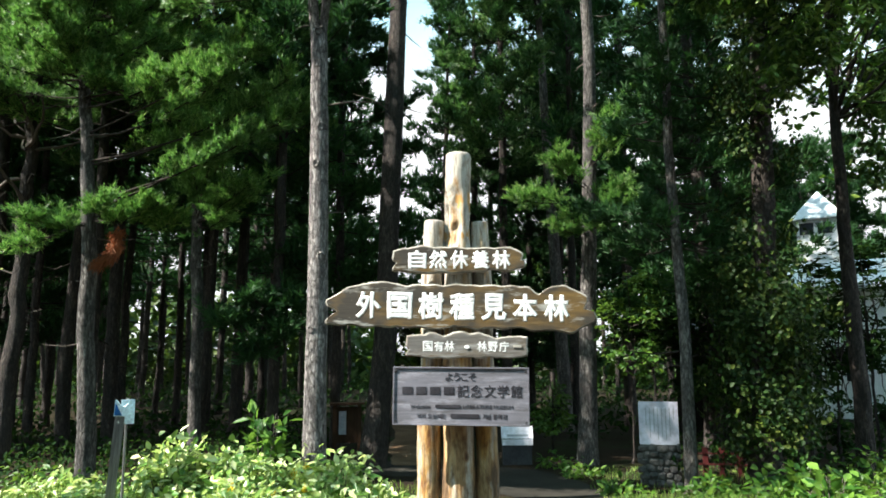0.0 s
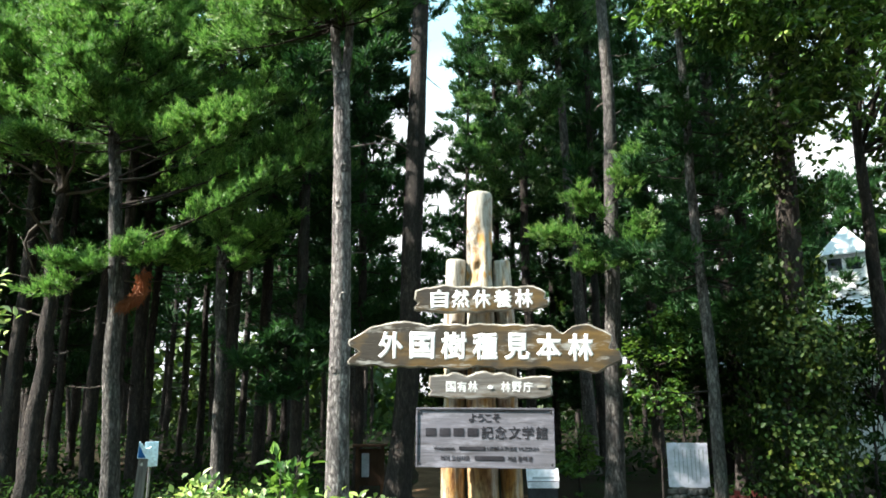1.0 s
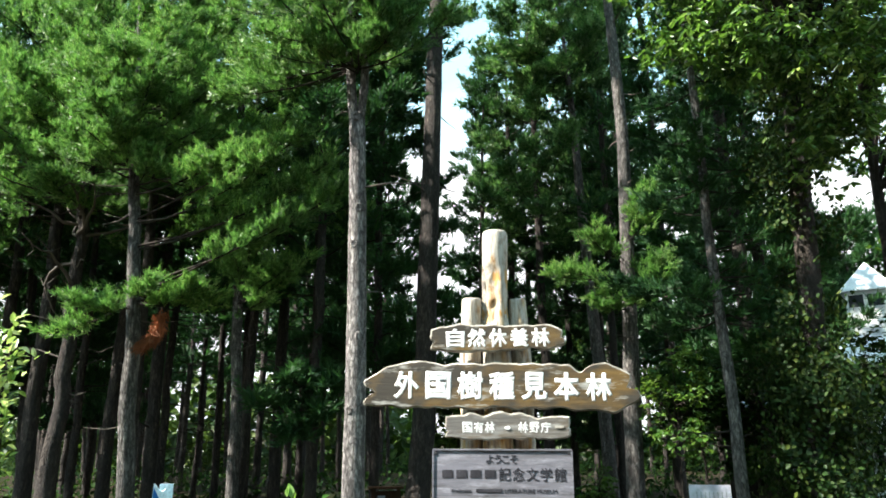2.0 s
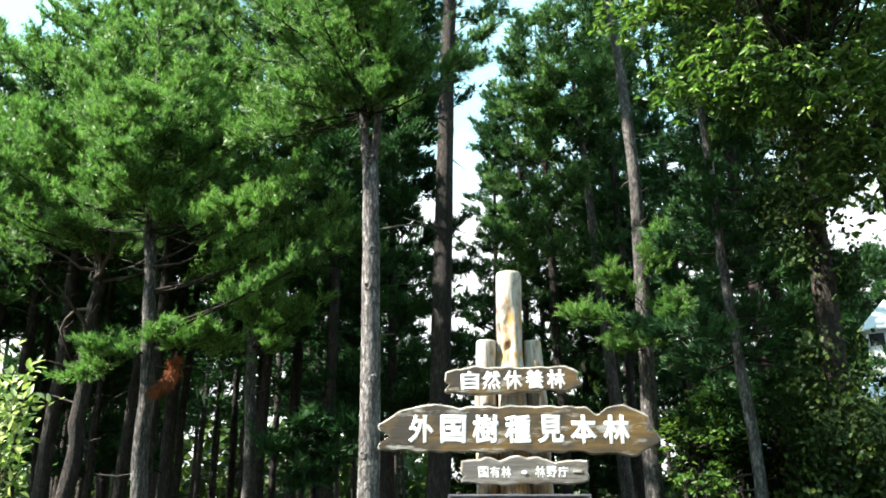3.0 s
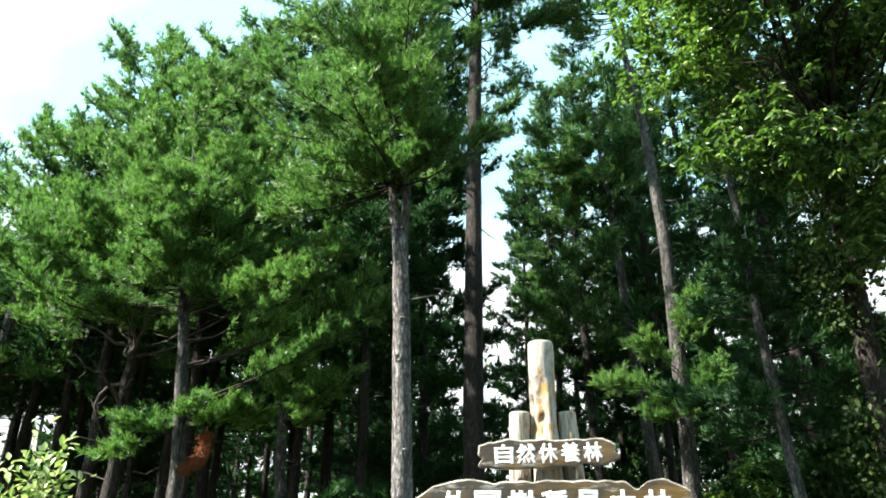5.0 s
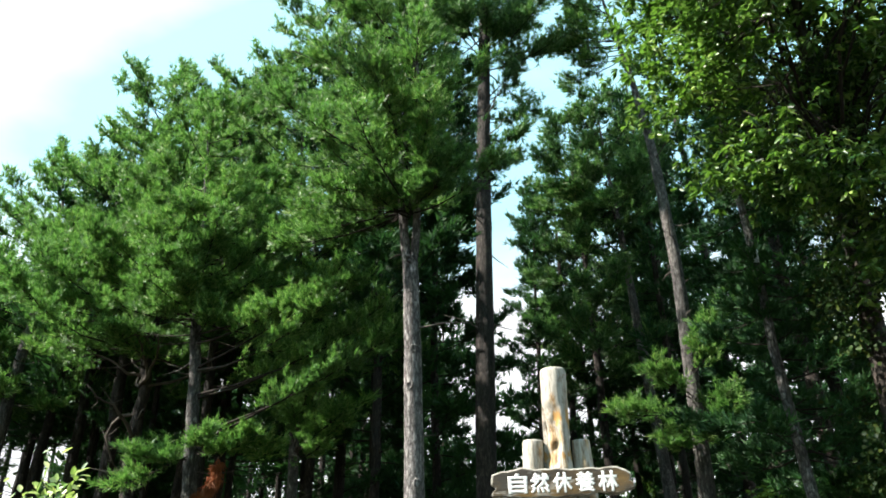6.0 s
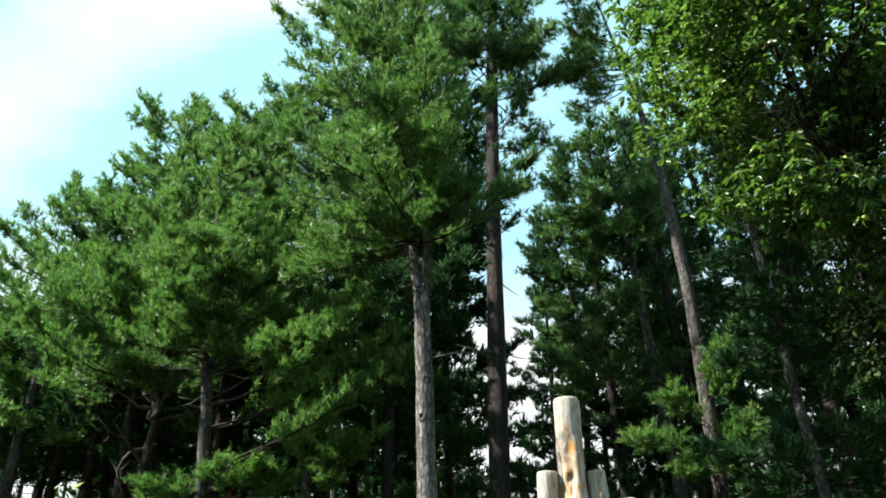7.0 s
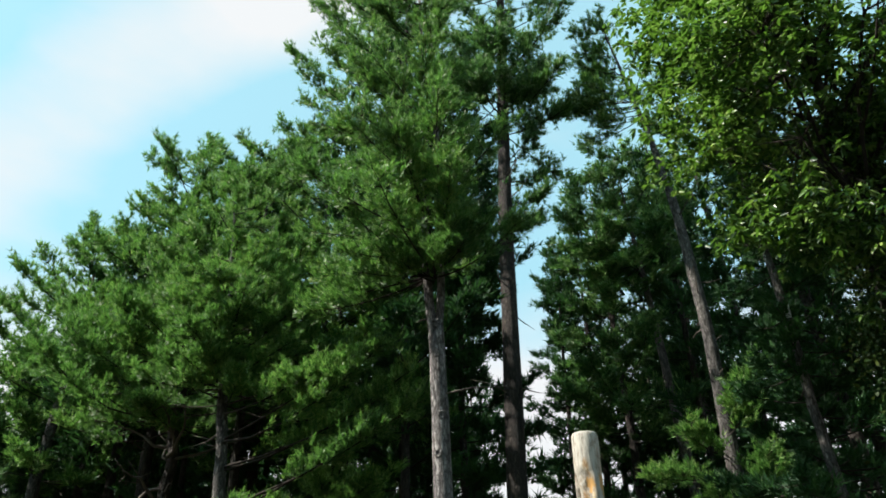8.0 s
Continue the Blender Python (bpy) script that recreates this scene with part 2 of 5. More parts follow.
M["roof_metal"] = surface("roof_metal", [(0.3, (0.55, 0.57, 0.6)), (0.7, (0.68, 0.7, 0.72))], 2, 30, rough=0.45, bump=0.05)
M["roof_grey"] = surface("roof_grey", [(0.3, (0.10, 0.12, 0.15)), (0.7, (0.18, 0.2, 0.23))], 2, 30, rough=0.5, bump=0.05)
M["dark_glass"] = surface("dark_glass", [(0.3, (0.02, 0.025, 0.03)), (0.7, (0.035, 0.04, 0.045))], 2, 30, rough=0.12, bump=0.0)


def log_wood(name, chips=()):
    """Peeled logs: brown and ochre below, bleached by the weather above, with dark knots, drying cracks and raw ochre chips."""
    m, nd, ln, bs = material(name)
    grain = noise_tex(nd, ln, 22.0, 5.0, 0.6, (1.6, 1.6, 0.10))
    stain = noise_tex(nd, ln, 4.0, 5.0, 0.62, (1.5, 1.5, 0.42))
    worn = noise_tex(nd, ln, 5.0, 5.0, 0.62, (1.7, 1.7, 0.3))
    r = ramp(nd, [(0.34, (0.10, 0.06, 0.03)), (0.43, (0.26, 0.15, 0.065)), (0.51, (0.40, 0.28, 0.14)), (0.58, (0.46, 0.26, 0.075)), (0.66, (0.20, 0.085, 0.028))])
    ln.new(stain.outputs["Fac"], r.inputs["Fac"])
    co, sep = nd.new("ShaderNodeTexCoord"), nd.new("ShaderNodeSeparateXYZ")
    ln.new(co.outputs["Object"], sep.inputs[0])
    rise = nd.new("ShaderNodeMapRange")
    rise.inputs["From Min"].default_value, rise.inputs["From Max"].default_value = 1.3, 3.0
    rise.inputs["To Min"].default_value, rise.inputs["To Max"].default_value = -0.03, 0.11
    ln.new(sep.outputs["Z"], rise.inputs["Value"])

    def math_node(op, a, b):
        x = nd.new("ShaderNodeMath")
        x.operation = op
        for k, v in enumerate((a, b)):
            if isinstance(v, float):
                x.inputs[k].default_value = v
            else:
                ln.new(v, x.inputs[k])
        return x.outputs[0]

    grey = ramp(nd, [(0.47, (0, 0, 0)), (0.58, (1, 1, 1))])
    ln.new(math_node("ADD", worn.outputs["Fac"], rise.outputs["Result"]), grey.inputs["Fac"])
    col = mix_col(nd, ln, r.outputs["Color"], (0.42, 0.385, 0.33), grey.outputs["Color"])
    g = ramp(nd, [(0.32, (0.42, 0.38, 0.34)), (0.46, (0.95, 0.95, 0.95)), (0.7, (1.15, 1.15, 1.12))])
    ln.new(grain.outputs["Fac"], g.inputs["Fac"])
    col = mix_col(nd, ln, col, g.outputs["Color"], 1.0, "MULTIPLY")
    mottle = noise_tex(nd, ln, 16.0, 5.0, 0.7, (1.2, 1.2, 0.55))
    mt = ramp(nd, [(0.34, (0.55, 0.46, 0.38)), (0.47, (1, 1, 1)), (0.66, (1.25, 1.25, 1.25))])
    ln.new(mottle.outputs["Fac"], mt.inputs["Fac"])
    col = mix_col(nd, ln, col, mt.outputs["Color"], 0.9, "MULTIPLY")
    crack = noise_tex(nd, ln, 9.0, 3.0, 0.5, (2.2, 2.2, 0.12))
    ck = ramp(nd, [(0.485, (1, 1, 1)), (0.5, (0.30, 0.24, 0.19)), (0.515, (1, 1, 1))])
    ln.new(crack.outputs["Fac"], ck.inputs["Fac"])
    col = mix_col(nd, ln, col, ck.outputs["Color"], 0.55, "MULTIPLY")
    for z0, half in chips:
        near = math_node("SUBTRACT", 1.0, math_node("DIVIDE", math_node("ABSOLUTE", math_node("SUBTRACT", sep.outputs["Z"], z0), 0.0), half))
        mask = ramp(nd, [(0.50, (0, 0, 0)), (0.60, (1, 1, 1))])
        patchy = math_node("MULTIPLY", math_node("SUBTRACT", stain.outputs["Fac"], 0.5), 5.0)
        ln.new(math_node("MULTIPLY", math_node("MAXIMUM", near, 0.0), math_node("ADD", patchy, 0.62)), mask.inputs["Fac"])
        col = mix_col(nd, ln, col, (0.42, 0.23, 0.07), mask.outputs["Color"])
    mp, knots = nd.new("ShaderNodeMapping"), nd.new("ShaderNodeTexVoronoi")
    mp.inputs["Scale"].default_value = (1, 1, 0.7)
    knots.inputs["Scale"].default_value = 4.6
    ln.new(co.outputs["Object"], mp.inputs["Vector"])
    ln.new(mp.outputs["Vector"], knots.inputs["Vector"])
    k = ramp(nd, [(0.07, (0.22, 0.12, 0.07)), (0.12, (0.7, 0.55, 0.42)), (0.17, (1, 1, 1))])
    ln.new(knots.outputs["Distance"], k.inputs["Fac"])
    ln.new(mix_col(nd, ln, col, k.outputs["Color"], 1.0, "MULTIPLY"), bs.inputs["Base Color"])
    bs.inputs["Roughness"].default_value = 0.75
    bumped(nd, ln, bs, math_node("ADD", grain.outputs["Fac"], mottle.outputs["Fac"]), 0.8, 0.014)
    return m


def board_wood(name, base, weathered, orange, amount):
    """Planks with the grain along them; varnish flaked off to grey wood in patches."""
    m, nd, ln, bs = material(name)
    grain = noise_tex(nd, ln, 26.0, 5.0, 0.65, (0.09, 1.0, 1.5))
    flake = noise_tex(nd, ln, 5.5, 6.0, 0.68, (0.38, 1.0, 1.6))
    warm = noise_tex(nd, ln, 2.6, 4.0, 0.6, (0.7, 1.0, 1.4))
    w = ramp(nd, [(0.44, base), (0.62, orange)])
    ln.new(warm.outputs["Fac"], w.inputs["Fac"])
    fr = ramp(nd, [(amount, (0, 0, 0)), (amount + 0.09, (1, 1, 1))])
    ln.new(flake.outputs["Fac"], fr.inputs["Fac"])
    col = mix_col(nd, ln, w.outputs["Color"], weathered, fr.outputs["Color"])
    g = ramp(nd, [(0.3, (0.55, 0.53, 0.5)), (0.5, (1, 1, 1)), (0.72, (1.18, 1.18, 1.16))])
    ln.new(grain.outputs["Fac"], g.inputs["Fac"])
    ln.new(mix_col(nd, ln, col, g.outputs["Color"], 1.0, "MULTIPLY"), bs.inputs["Base Color"])
    bs.inputs["Roughness"].default_value = 0.7
    bumped(nd, ln, bs, grain.outputs["Fac"], 0.5, 0.006)
    return m


M["log_wood"] = log_wood("log_wood")
M["tall_log"] = log_wood("tall_log", ((3.09, 0.16), (2.80, 0.14)))
M["board_brown"] = board_wood("board_brown", (0.042, 0.034, 0.024), (0.38, 0.365, 0.33), (0.15, 0.088, 0.022), 0.545)
M["board_grey"] = board_wood("board_grey", (0.135, 0.125, 0.115), (0.24, 0.23, 0.215), (0.14, 0.112, 0.08), 0.5)
M["panel_grey"] = board_wood("panel_grey", (0.145, 0.142, 0.170), (0.225, 0.22, 0.255), (0.12, 0.117, 0.134), 0.52)
M["raw_edge"] = surface("raw_edge", [(0.35, (0.10, 0.085, 0.065)), (0.62, (0.42, 0.39, 0.34))], 7, 50, (0.5, 1, 1), rough=0.8, bump=0.3)
M["white_paint"] = surface("white_paint", [(0.3, (0.74, 0.74, 0.72)), (0.7, (0.84, 0.84, 0.83))], 9, 70, rough=0.55, bump=0.1)


# ---- building helpers ----
class Soup:
    """Triangles gathered as arrays, to become one mesh."""

    def __init__(self):
        self.v, self.t, self.k, self.n = [], [], [], 0

    def add(self, v, t, k=0):
        v, t = np.asarray(v, np.float32).reshape(-1, 3), np.asarray(t, np.int32).reshape(-1, 3)
        self.v.append(v)
        self.t.append(t + self.n)
        self.k.append(np.full(len(t), k, np.int32))
        self.n += len(v)

    def mesh(self, name, smooth=False):
        v, t = np.concatenate(self.v), np.concatenate(self.t)
        me = bpy.data.meshes.new(name)
        me.vertices.add(len(v))
        me.vertices.foreach_set("co", v.ravel())
        me.loops.add(t.size)
        me.loops.foreach_set("vertex_index", t.ravel())
        me.polygons.add(len(t))
        me.polygons.foreach_set("loop_start", np.arange(0, t.size, 3, dtype=np.int32))
        me.polygons.foreach_set("material_index", np.concatenate(self.k))
        me.update(calc_edges=True)
        if smooth:
            me.polygons.foreach_set("use_smooth", np.ones(len(t), bool))
        return me


def part(name, data, mat, parent=None, label="", m=None):
    """Links a mesh or a bmesh as one object under a thing or a part."""
    if isinstance(data, bmesh.types.BMesh):
        me = bpy.data.meshes.new(name)
        data.to_mesh(me)
        data.free()
        data = me
    if isinstance(data, Soup):
        data = data.mesh(name)
    if not data.materials:
        for one in mat if isinstance(mat, (list, tuple)) else (mat,):
            data.materials.append(one)
    ob = new(name, data)
    if parent is not None:
        ob.parent = parent
    if m is not None:
        ob.matrix_basis = m
    if label:
        tagged(ob, label)
    return ob


def thing(name, at, label, category, group="", kind="", turn=0.0):
    e = new(name)
    e.matrix_basis = pose(*at, 0, 0, turn)
    e.empty_display_size = 0.2
    return tagged(e, label, category, group, kind)


def box(bm, x0, x1, y0, y1, z0, z1, bevel=0.0):
    r = bmesh.ops.create_cube(bm, size=1, matrix=Matrix.Translation(((x0 + x1) / 2, (y0 + y1) / 2, (z0 + z1) / 2)) @ Matrix.Diagonal((x1 - x0, y1 - y0, z1 - z0, 1)))
    if bevel:
        edges = list({e for v in r["verts"] for e in v.link_edges})
        bmesh.ops.bevel(bm, geom=edges, offset=bevel, segments=2, affect="EDGES")
    return bm


def boxed(x0, x1, y0, y1, z0, z1, bevel=0.004):
    return box(bmesh.new(), x0, x1, y0, y1, z0, z1, bevel)


def tube(soup, pts, radii, sides=6, bumps=0.0, rng=None, cap=True, k=0):
    """A tapering tube along points, its surface uneven by bumps."""
    pts, radii = np.asarray(pts, float), np.asarray(radii, float)
    n = len(pts)
    d = np.gradient(pts, axis=0)
    d /= np.linalg.norm(d, axis=1, keepdims=True) + 1e-9
    ref = np.where(np.abs(d[:, 2:3]) > 0.9, [[1.0, 0, 0]], [[0, 0, 1.0]])
    a = np.cross(d, ref)
    a /= np.linalg.norm(a, axis=1, keepdims=True) + 1e-9
    b = np.cross(d, a)
    ang = np.linspace(0, 2 * np.pi, sides, endpoint=False)
    r = radii[:, None] * np.ones((1, sides))
    if bumps and rng is not None:
        flute = rng.normal(0, 1, sides)
        r *= 1 + bumps * (0.5 * flute[None] + 0.7 * rng.normal(0, 1, (n, sides)))
    v = pts[:, None] + r[..., None] * (np.cos(ang)[None, :, None] * a[:, None] + np.sin(ang)[None, :, None] * b[:, None])
    i = np.arange(n - 1)[:, None] * sides
    j = np.arange(sides)[None]
    nx = (j + 1) % sides
    q = [i + j, i + nx, i + sides + nx, i + sides + j]
    t = np.concatenate([np.stack([q[0], q[1], q[2]], -1).reshape(-1, 3), np.stack([q[0], q[2], q[3]], -1).reshape(-1, 3)])
    v = v.reshape(-1, 3)
    if cap:
        v = np.vstack([v, pts[-1:]])
        e = (n - 1) * sides
        t = np.vstack([t, np.stack([e + np.arange(sides), e + (np.arange(sides) + 1) % sides, np.full(sides, n * sides)], -1)])
    soup.add(v, t, k)


def unit(a):
    return a / (np.linalg.norm(a, axis=-1, keepdims=True) + 1e-9)


def needle_tufts(soup, at, way, count, length, width, spread, rng):
    """Bundles of needles fanning out of the points along their ways."""
    n = len(at)
    d = unit(unit(way)[:, None] + spread * rng.normal(0, 0.6, (n, count, 3)))
    ln = length * rng.uniform(0.65, 1.15, (n, count, 1))
    p = at[:, None] + 0.25 * ln * rng.normal(0, 0.35, (n, count, 3))
    side = unit(np.cross(d, rng.normal(0, 1, (n, count, 3)))) * width * 0.5
    v = np.stack([p - side, p + side, p + d * ln], 2).reshape(-1, 3)
    soup.add(v, np.arange(len(v)).reshape(-1, 3))


def leaf_spray(soup, at, face, way, length, width, rng, fold=0.25):
    """Pointed leaves of six corners, folded along the midrib and drooping to the tip."""
    n = len(at)
    w = unit(way)
    s = unit(np.cross(w, face))
    u = np.cross(s, w)
    L = length * rng.uniform(0.6, 1.2, (n, 1))
    W = width * rng.uniform(0.7, 1.2, (n, 1)) * 0.5
    c = at + w * L * 0.38 
    d = at + w * L * 0.72 - u * L * 0.05
    v = np.stack([at, c - s * W + u * W * fold, d - s * W * 0.7 + u * W * fold * 0.5, at + w * L - u * L * 0.16, d + s * W * 0.7 + u * W * fold * 0.5, c + s * W + u * W * fold], 1)
    base = np.arange(n)[:, None, None] * 6
    t = base + np.array([[0, 2, 1], [0, 3, 2], [0, 4, 3], [0, 5, 4]])[None]
    soup.add(v.reshape(-1, 3), t.reshape(-1, 3))


def ground_z(x, y):
    """Level by the camera, falling half a metre to the wood's edge, with gentle unevenness."""
    t = np.clip((np.asarray(y, float) - 6.5) / 6.5, 0, 1)
    z = -0.5 * t * t * (3 - 2 * t)
    return z + 0.03 * np.sin(0.9 * np.asarray(x) + 0.7 * np.asarray(y)) * np.clip(np.asarray(y, float) / 10, 0, 1)


# ---- ground ----
def build_ground():
    xs = np.unique(np.concatenate([np.linspace(-14, 14, 57), [-900, -400, -150, -80, -45, -30, -20, 20, 30, 45, 80, 150, 400, 900]]))
    ys = np.unique(np.concatenate([np.linspace(-6, 30, 73), [-900, -300, -100, -40, -15, 35, 45, 60, 90, 150, 400, 900, 2000]]))
    gx, gy = np.meshgrid(xs, ys)
    v = np.stack([gx, gy, ground_z(gx, gy)], -1).reshape(-1, 3)
    nx, ny = len(xs), len(ys)
    i = (np.arange(ny - 1)[:, None] * nx + np.arange(nx - 1)[None]).ravel()
    t = np.concatenate([np.stack([i, i + 1, i + nx + 1], -1), np.stack([i, i + nx + 1, i + nx], -1)])
    s = Soup()
    s.add(v, t)
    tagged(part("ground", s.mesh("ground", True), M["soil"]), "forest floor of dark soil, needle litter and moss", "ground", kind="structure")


def strip(name, centre, width, mat, label, category, lift=0.012):
    """A way laid on the ground along a line of points."""
    c = np.array(centre, float)
    u = np.linspace(0, len(c) - 1, 60)
    p = np.stack([np.interp(u, np.arange(len(c)), c[:, k]) for k in range(2)], -1)
    for _ in range(6):
        p[1:-1] = (p[:-2] + 2 * p[1:-1] + p[2:]) / 4
    d = unit(np.gradient(p, axis=0))
    nrm = np.stack([-d[:, 1], d[:, 0]], -1)
    cols = np.linspace(-0.5, 0.5, 9)
    wob = (0.08 * np.sin(np.arange(60) * 0.32) + 0.04 * np.sin(np.arange(60) * 0.75))[:, None]
    q = p[:, None] + nrm[:, None] * ((cols * width)[None, :, None] * (1 + wob[..., None]))
    z = ground_z(q[..., 0], q[..., 1]) + lift
    v = np.concatenate([q, z[..., None]], -1).reshape(-1, 3)
    n = len(cols)
    i = (np.arange(59)[:, None] * n + np.arange(n - 1)[None]).ravel()
    s = Soup()
    s.add(v, np.concatenate([np.stack([i, i + 1, i + n + 1], -1), np.stack([i, i + n + 1, i + n], -1)]))
    tagged(part(name, s.mesh(name, True), mat), label, category, kind="structure")


build_ground()
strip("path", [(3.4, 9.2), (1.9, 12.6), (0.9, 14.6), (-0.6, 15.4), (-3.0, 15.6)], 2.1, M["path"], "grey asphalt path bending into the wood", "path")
strip("trail", [(-0.5, 15.8), (-0.8, 18.0), (-0.9, 22), (-1.6, 30)], 1.1, M["trail"], "brown earth trail strewn with needles", "trail", 0.02)


# ---- trees ----
def trunk_line(base, top, wobble, n, rng):
    u = np.linspace(0, 1, n)[:, None]
    p = np.array(base)[None] * (1 - u) + np.array(top)[None] * u
    w = np.cumsum(rng.normal(0, 1, (n, 2)), 0)
    w -= u * w[-1:]
    p[:, :2] += wobble * w / math.sqrt(n)
    return p


def on_line(p, z):
    return np.stack([np.interp(z, p[:, 2], p[:, k]) for k in range(3)], -1)


def boughs(crown, start, end, rng, fine, density, thick=0.014, upturn=0.12, needles=10, inner=0.38):
    """Boughs from start to end: limb, twigs to both sides, needle bundles along the twigs."""
    n = len(start)
    L = np.linalg.norm(end - start, axis=1)
    bend = rng.normal(0, 0.06, (n, 3)) * L[:, None] - [[0, 0, upturn]] * L[:, None]

    def along(b, s):
        s = s[:, None]
        return start[b] * (1 - s) + end[b] * s + 4 * bend[b] * s * (1 - s) * 0.5

    for b in range(n):
        s = np.linspace(0, 1, 5)
        tube(crown, along(np.full(5, b), s), (thick * (0.5 + 0.25 * L[b])) * (1.05 - s) + 0.004, 5, k=1)
    count = np.maximum(5, (density * (15 if inner < 0.3 else 14) * L / fine).astype(int))
    b = np.repeat(np.arange(n), count)
    s = inner + (1.02 - inner) * rng.uniform(0, 1, len(b)) ** 0.75
    # twigs sit in whorls along the bough, so that the needles stand in pads with gaps between
    nodes = np.maximum(3, (2.6 * L).astype(int))[b]
    s = inner + (1.0 - inner) * (np.round((s - inner) / (1.02 - inner) * nodes) / nodes + rng.normal(0, 0.035, len(b)))
    s = np.clip(s, inner * 0.8, 1.0)
    p = along(b, s)
    axis = unit(end - start)[b]
    side = unit(np.cross(axis, [[0, 0, 1.0]])) * np.where(rng.uniform(0, 1, len(b)) < 0.5, -1, 1)[:, None]
    way = unit(0.55 * axis + 0.75 * side * rng.uniform(0.2, 1.1, (len(b), 1)) + [[0, 0, 0.30]] + rng.normal(0, 1, (len(b), 3)) * [[0.28, 0.28, 0.24]])
    tl = (0.22 + 0.5 * rng.uniform(0, 1, len(b))) * (1.15 - 0.55 * s) * np.minimum(1.0, 0.45 + 0.22 * L[b]) * (0.75 + 0.35 * fine)
    tips = p + way * tl[:, None]
    # thin twigs as three-sided slivers
    q = unit(np.cross(way, rng.normal(0, 1, way.shape))) * 0.006
    v = np.stack([p - q, p + q, tips], 1).reshape(-1, 3)
    crown.add(v, np.arange(len(v)).reshape(-1, 3), 1)
    m = 5 if fine < 1.3 else 4
    f = np.tile(np.linspace(0.3, 1.0, m), len(b))
    rep = np.repeat(np.arange(len(b)), m)
    at = p[rep] + way[rep] * (tl[rep] * f)[:, None] + rng.normal(0, 0.025 * fine, (len(rep), 3))
    tw = way[rep] + [[0, 0, 0.55]] + rng.normal(0, 0.25, (len(rep), 3))
    if fine < 1.3:
        needle_tufts(crown, at, tw, needles, 0.13 * fine, 0.0155 * fine, 0.7, rng)
    else:
        needle_tufts(crown, at, tw, max(5, needles - 2), 0.16 * fine ** 0.7, 0.0245 * fine ** 0.9, 0.85, rng)


def pine(base, top, crown, reach, dbh, seed, count=60, fine=1.0, density=1.0, lean_to=(0, 0), extra=(), bare=6, fork=None,
         bark_mat="bark_grey", green_mat="needles", label="", group="pines of the wood", shape=0.6, sides=14, wobble=0.09, needles=10, joined=False, skirt=None, bend=(), tip=0.2, knots=()):
    """A pine: furrowed trunk, dead stubs below, whorled boughs from the crown's foot to the top."""
    rng = np.random.default_rng(seed)
    bx, by = base
    z0 = float(ground_z(bx, by)) - 0.05
    tx, ty, tz = top
    h = tz - z0
    line = trunk_line((0, 0, 0), (tx - bx, ty - by, h), wobble, 36, rng)
    if bend:
        # sideways sway of the stem at a few heights
        line[:, 0] += np.interp(line[:, 2] + z0, [z for z, _ in bend], [d for _, d in bend])
    u = line[:, 2] / h
    rad = dbh / 2 * np.interp(u, [0, 0.012, 0.04, 0.12, 0.6, 1.0], [1.38, 1.2, 1.08, 1.0, 0.66, 0.06])
    if green_mat == "needles_shaded":
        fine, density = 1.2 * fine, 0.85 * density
    else:
        count, density = int(0.80 * count), 1.0 * density
    root = thing("pine_tree", (bx, by, z0), label or "tall pine with grey furrowed trunk and green needled boughs", "tree", group)
    stem = Soup()
    if fork:
        k = line[:, 2] <= fork + 0.4
        tube(stem, line[k], rad[k], sides, 0.035, rng)
        for sgn, size in ((-1, 0.62), (1, 0.55)):
            up = line[line[:, 2] >= fork - 0.6].copy()
            g = np.clip((up[:, 2] - fork + 0.6) / 1.6, 0, 1)
            up[:, 0] += sgn * 0.13 * g
            tube(stem, up, np.interp(up[:, 2], line[:, 2], rad) * size, 10, 0.035, rng)
    else:
        tube(stem, line, rad, sides, 0.035, rng)
    trunk = part("trunk", stem.mesh("trunk", True), M[bark_mat], root)
    for kz, ka in knots:
        # a healed branch scar: a raised ring round a dark hollow
        c = on_line(line, np.array([kz - z0]))[0]
        o = np.array([math.cos(ka), math.sin(ka), 0.0])
        r0 = float(np.interp(kz - z0, line[:, 2], rad))
        a = np.linspace(0, 2 * np.pi, 13)
        side = np.array([-o[1], o[0], 0.0])
        ring = c + o * (r0 * 0.97) + (side[None] * np.cos(a)[:, None] + np.array([[0, 0, 1.0]]) * np.sin(a)[:, None]) * 0.05
        k = Soup()
        tube(k, ring, np.full(13, 0.02), 6, 0.15, rng, cap=False)
        part("knot", k.mesh("knot", True), M[bark_mat], trunk)
    green = Soup()
    zs = np.sort(crown - z0 + (h - (crown - z0)) * rng.uniform(0, 0.985, count) ** 1.2)
    v = (zs - (crown - z0)) / (h - (crown - z0))
    az = np.arange(count) * 2.39996 + rng.normal(0, 0.35, count)
    ln = reach * np.maximum((1 - v) ** shape, tip) * rng.uniform(0.5, 1.28, count) * np.interp(v, [0, 0.12, 0.3], [0.85, 1.0, 1.0])
    rise = 0.12 + 0.55 * v + rng.normal(0, 0.12, count)
    hd = np.stack([np.cos(az), np.sin(az)], -1)
    st = on_line(line, zs)
    off = np.array(lean_to)[None] * (1 - 0.4 * v[:, None])
    en = st + np.stack([hd[:, 0] * ln + off[:, 0], hd[:, 1] * ln + off[:, 1], rise * ln], -1)
    if len(extra):
        ex = np.array(extra, float).reshape(-1, 4)
        es = on_line(line, ex[:, 0] - z0)
        ee = ex[:, 1:] - [[bx, by, z0]]
        es2, ee2 = es + rng.normal(0, 0.12, es.shape) * [[0, 0, 1]], ee + rng.normal(0, 0.2, ee.shape)
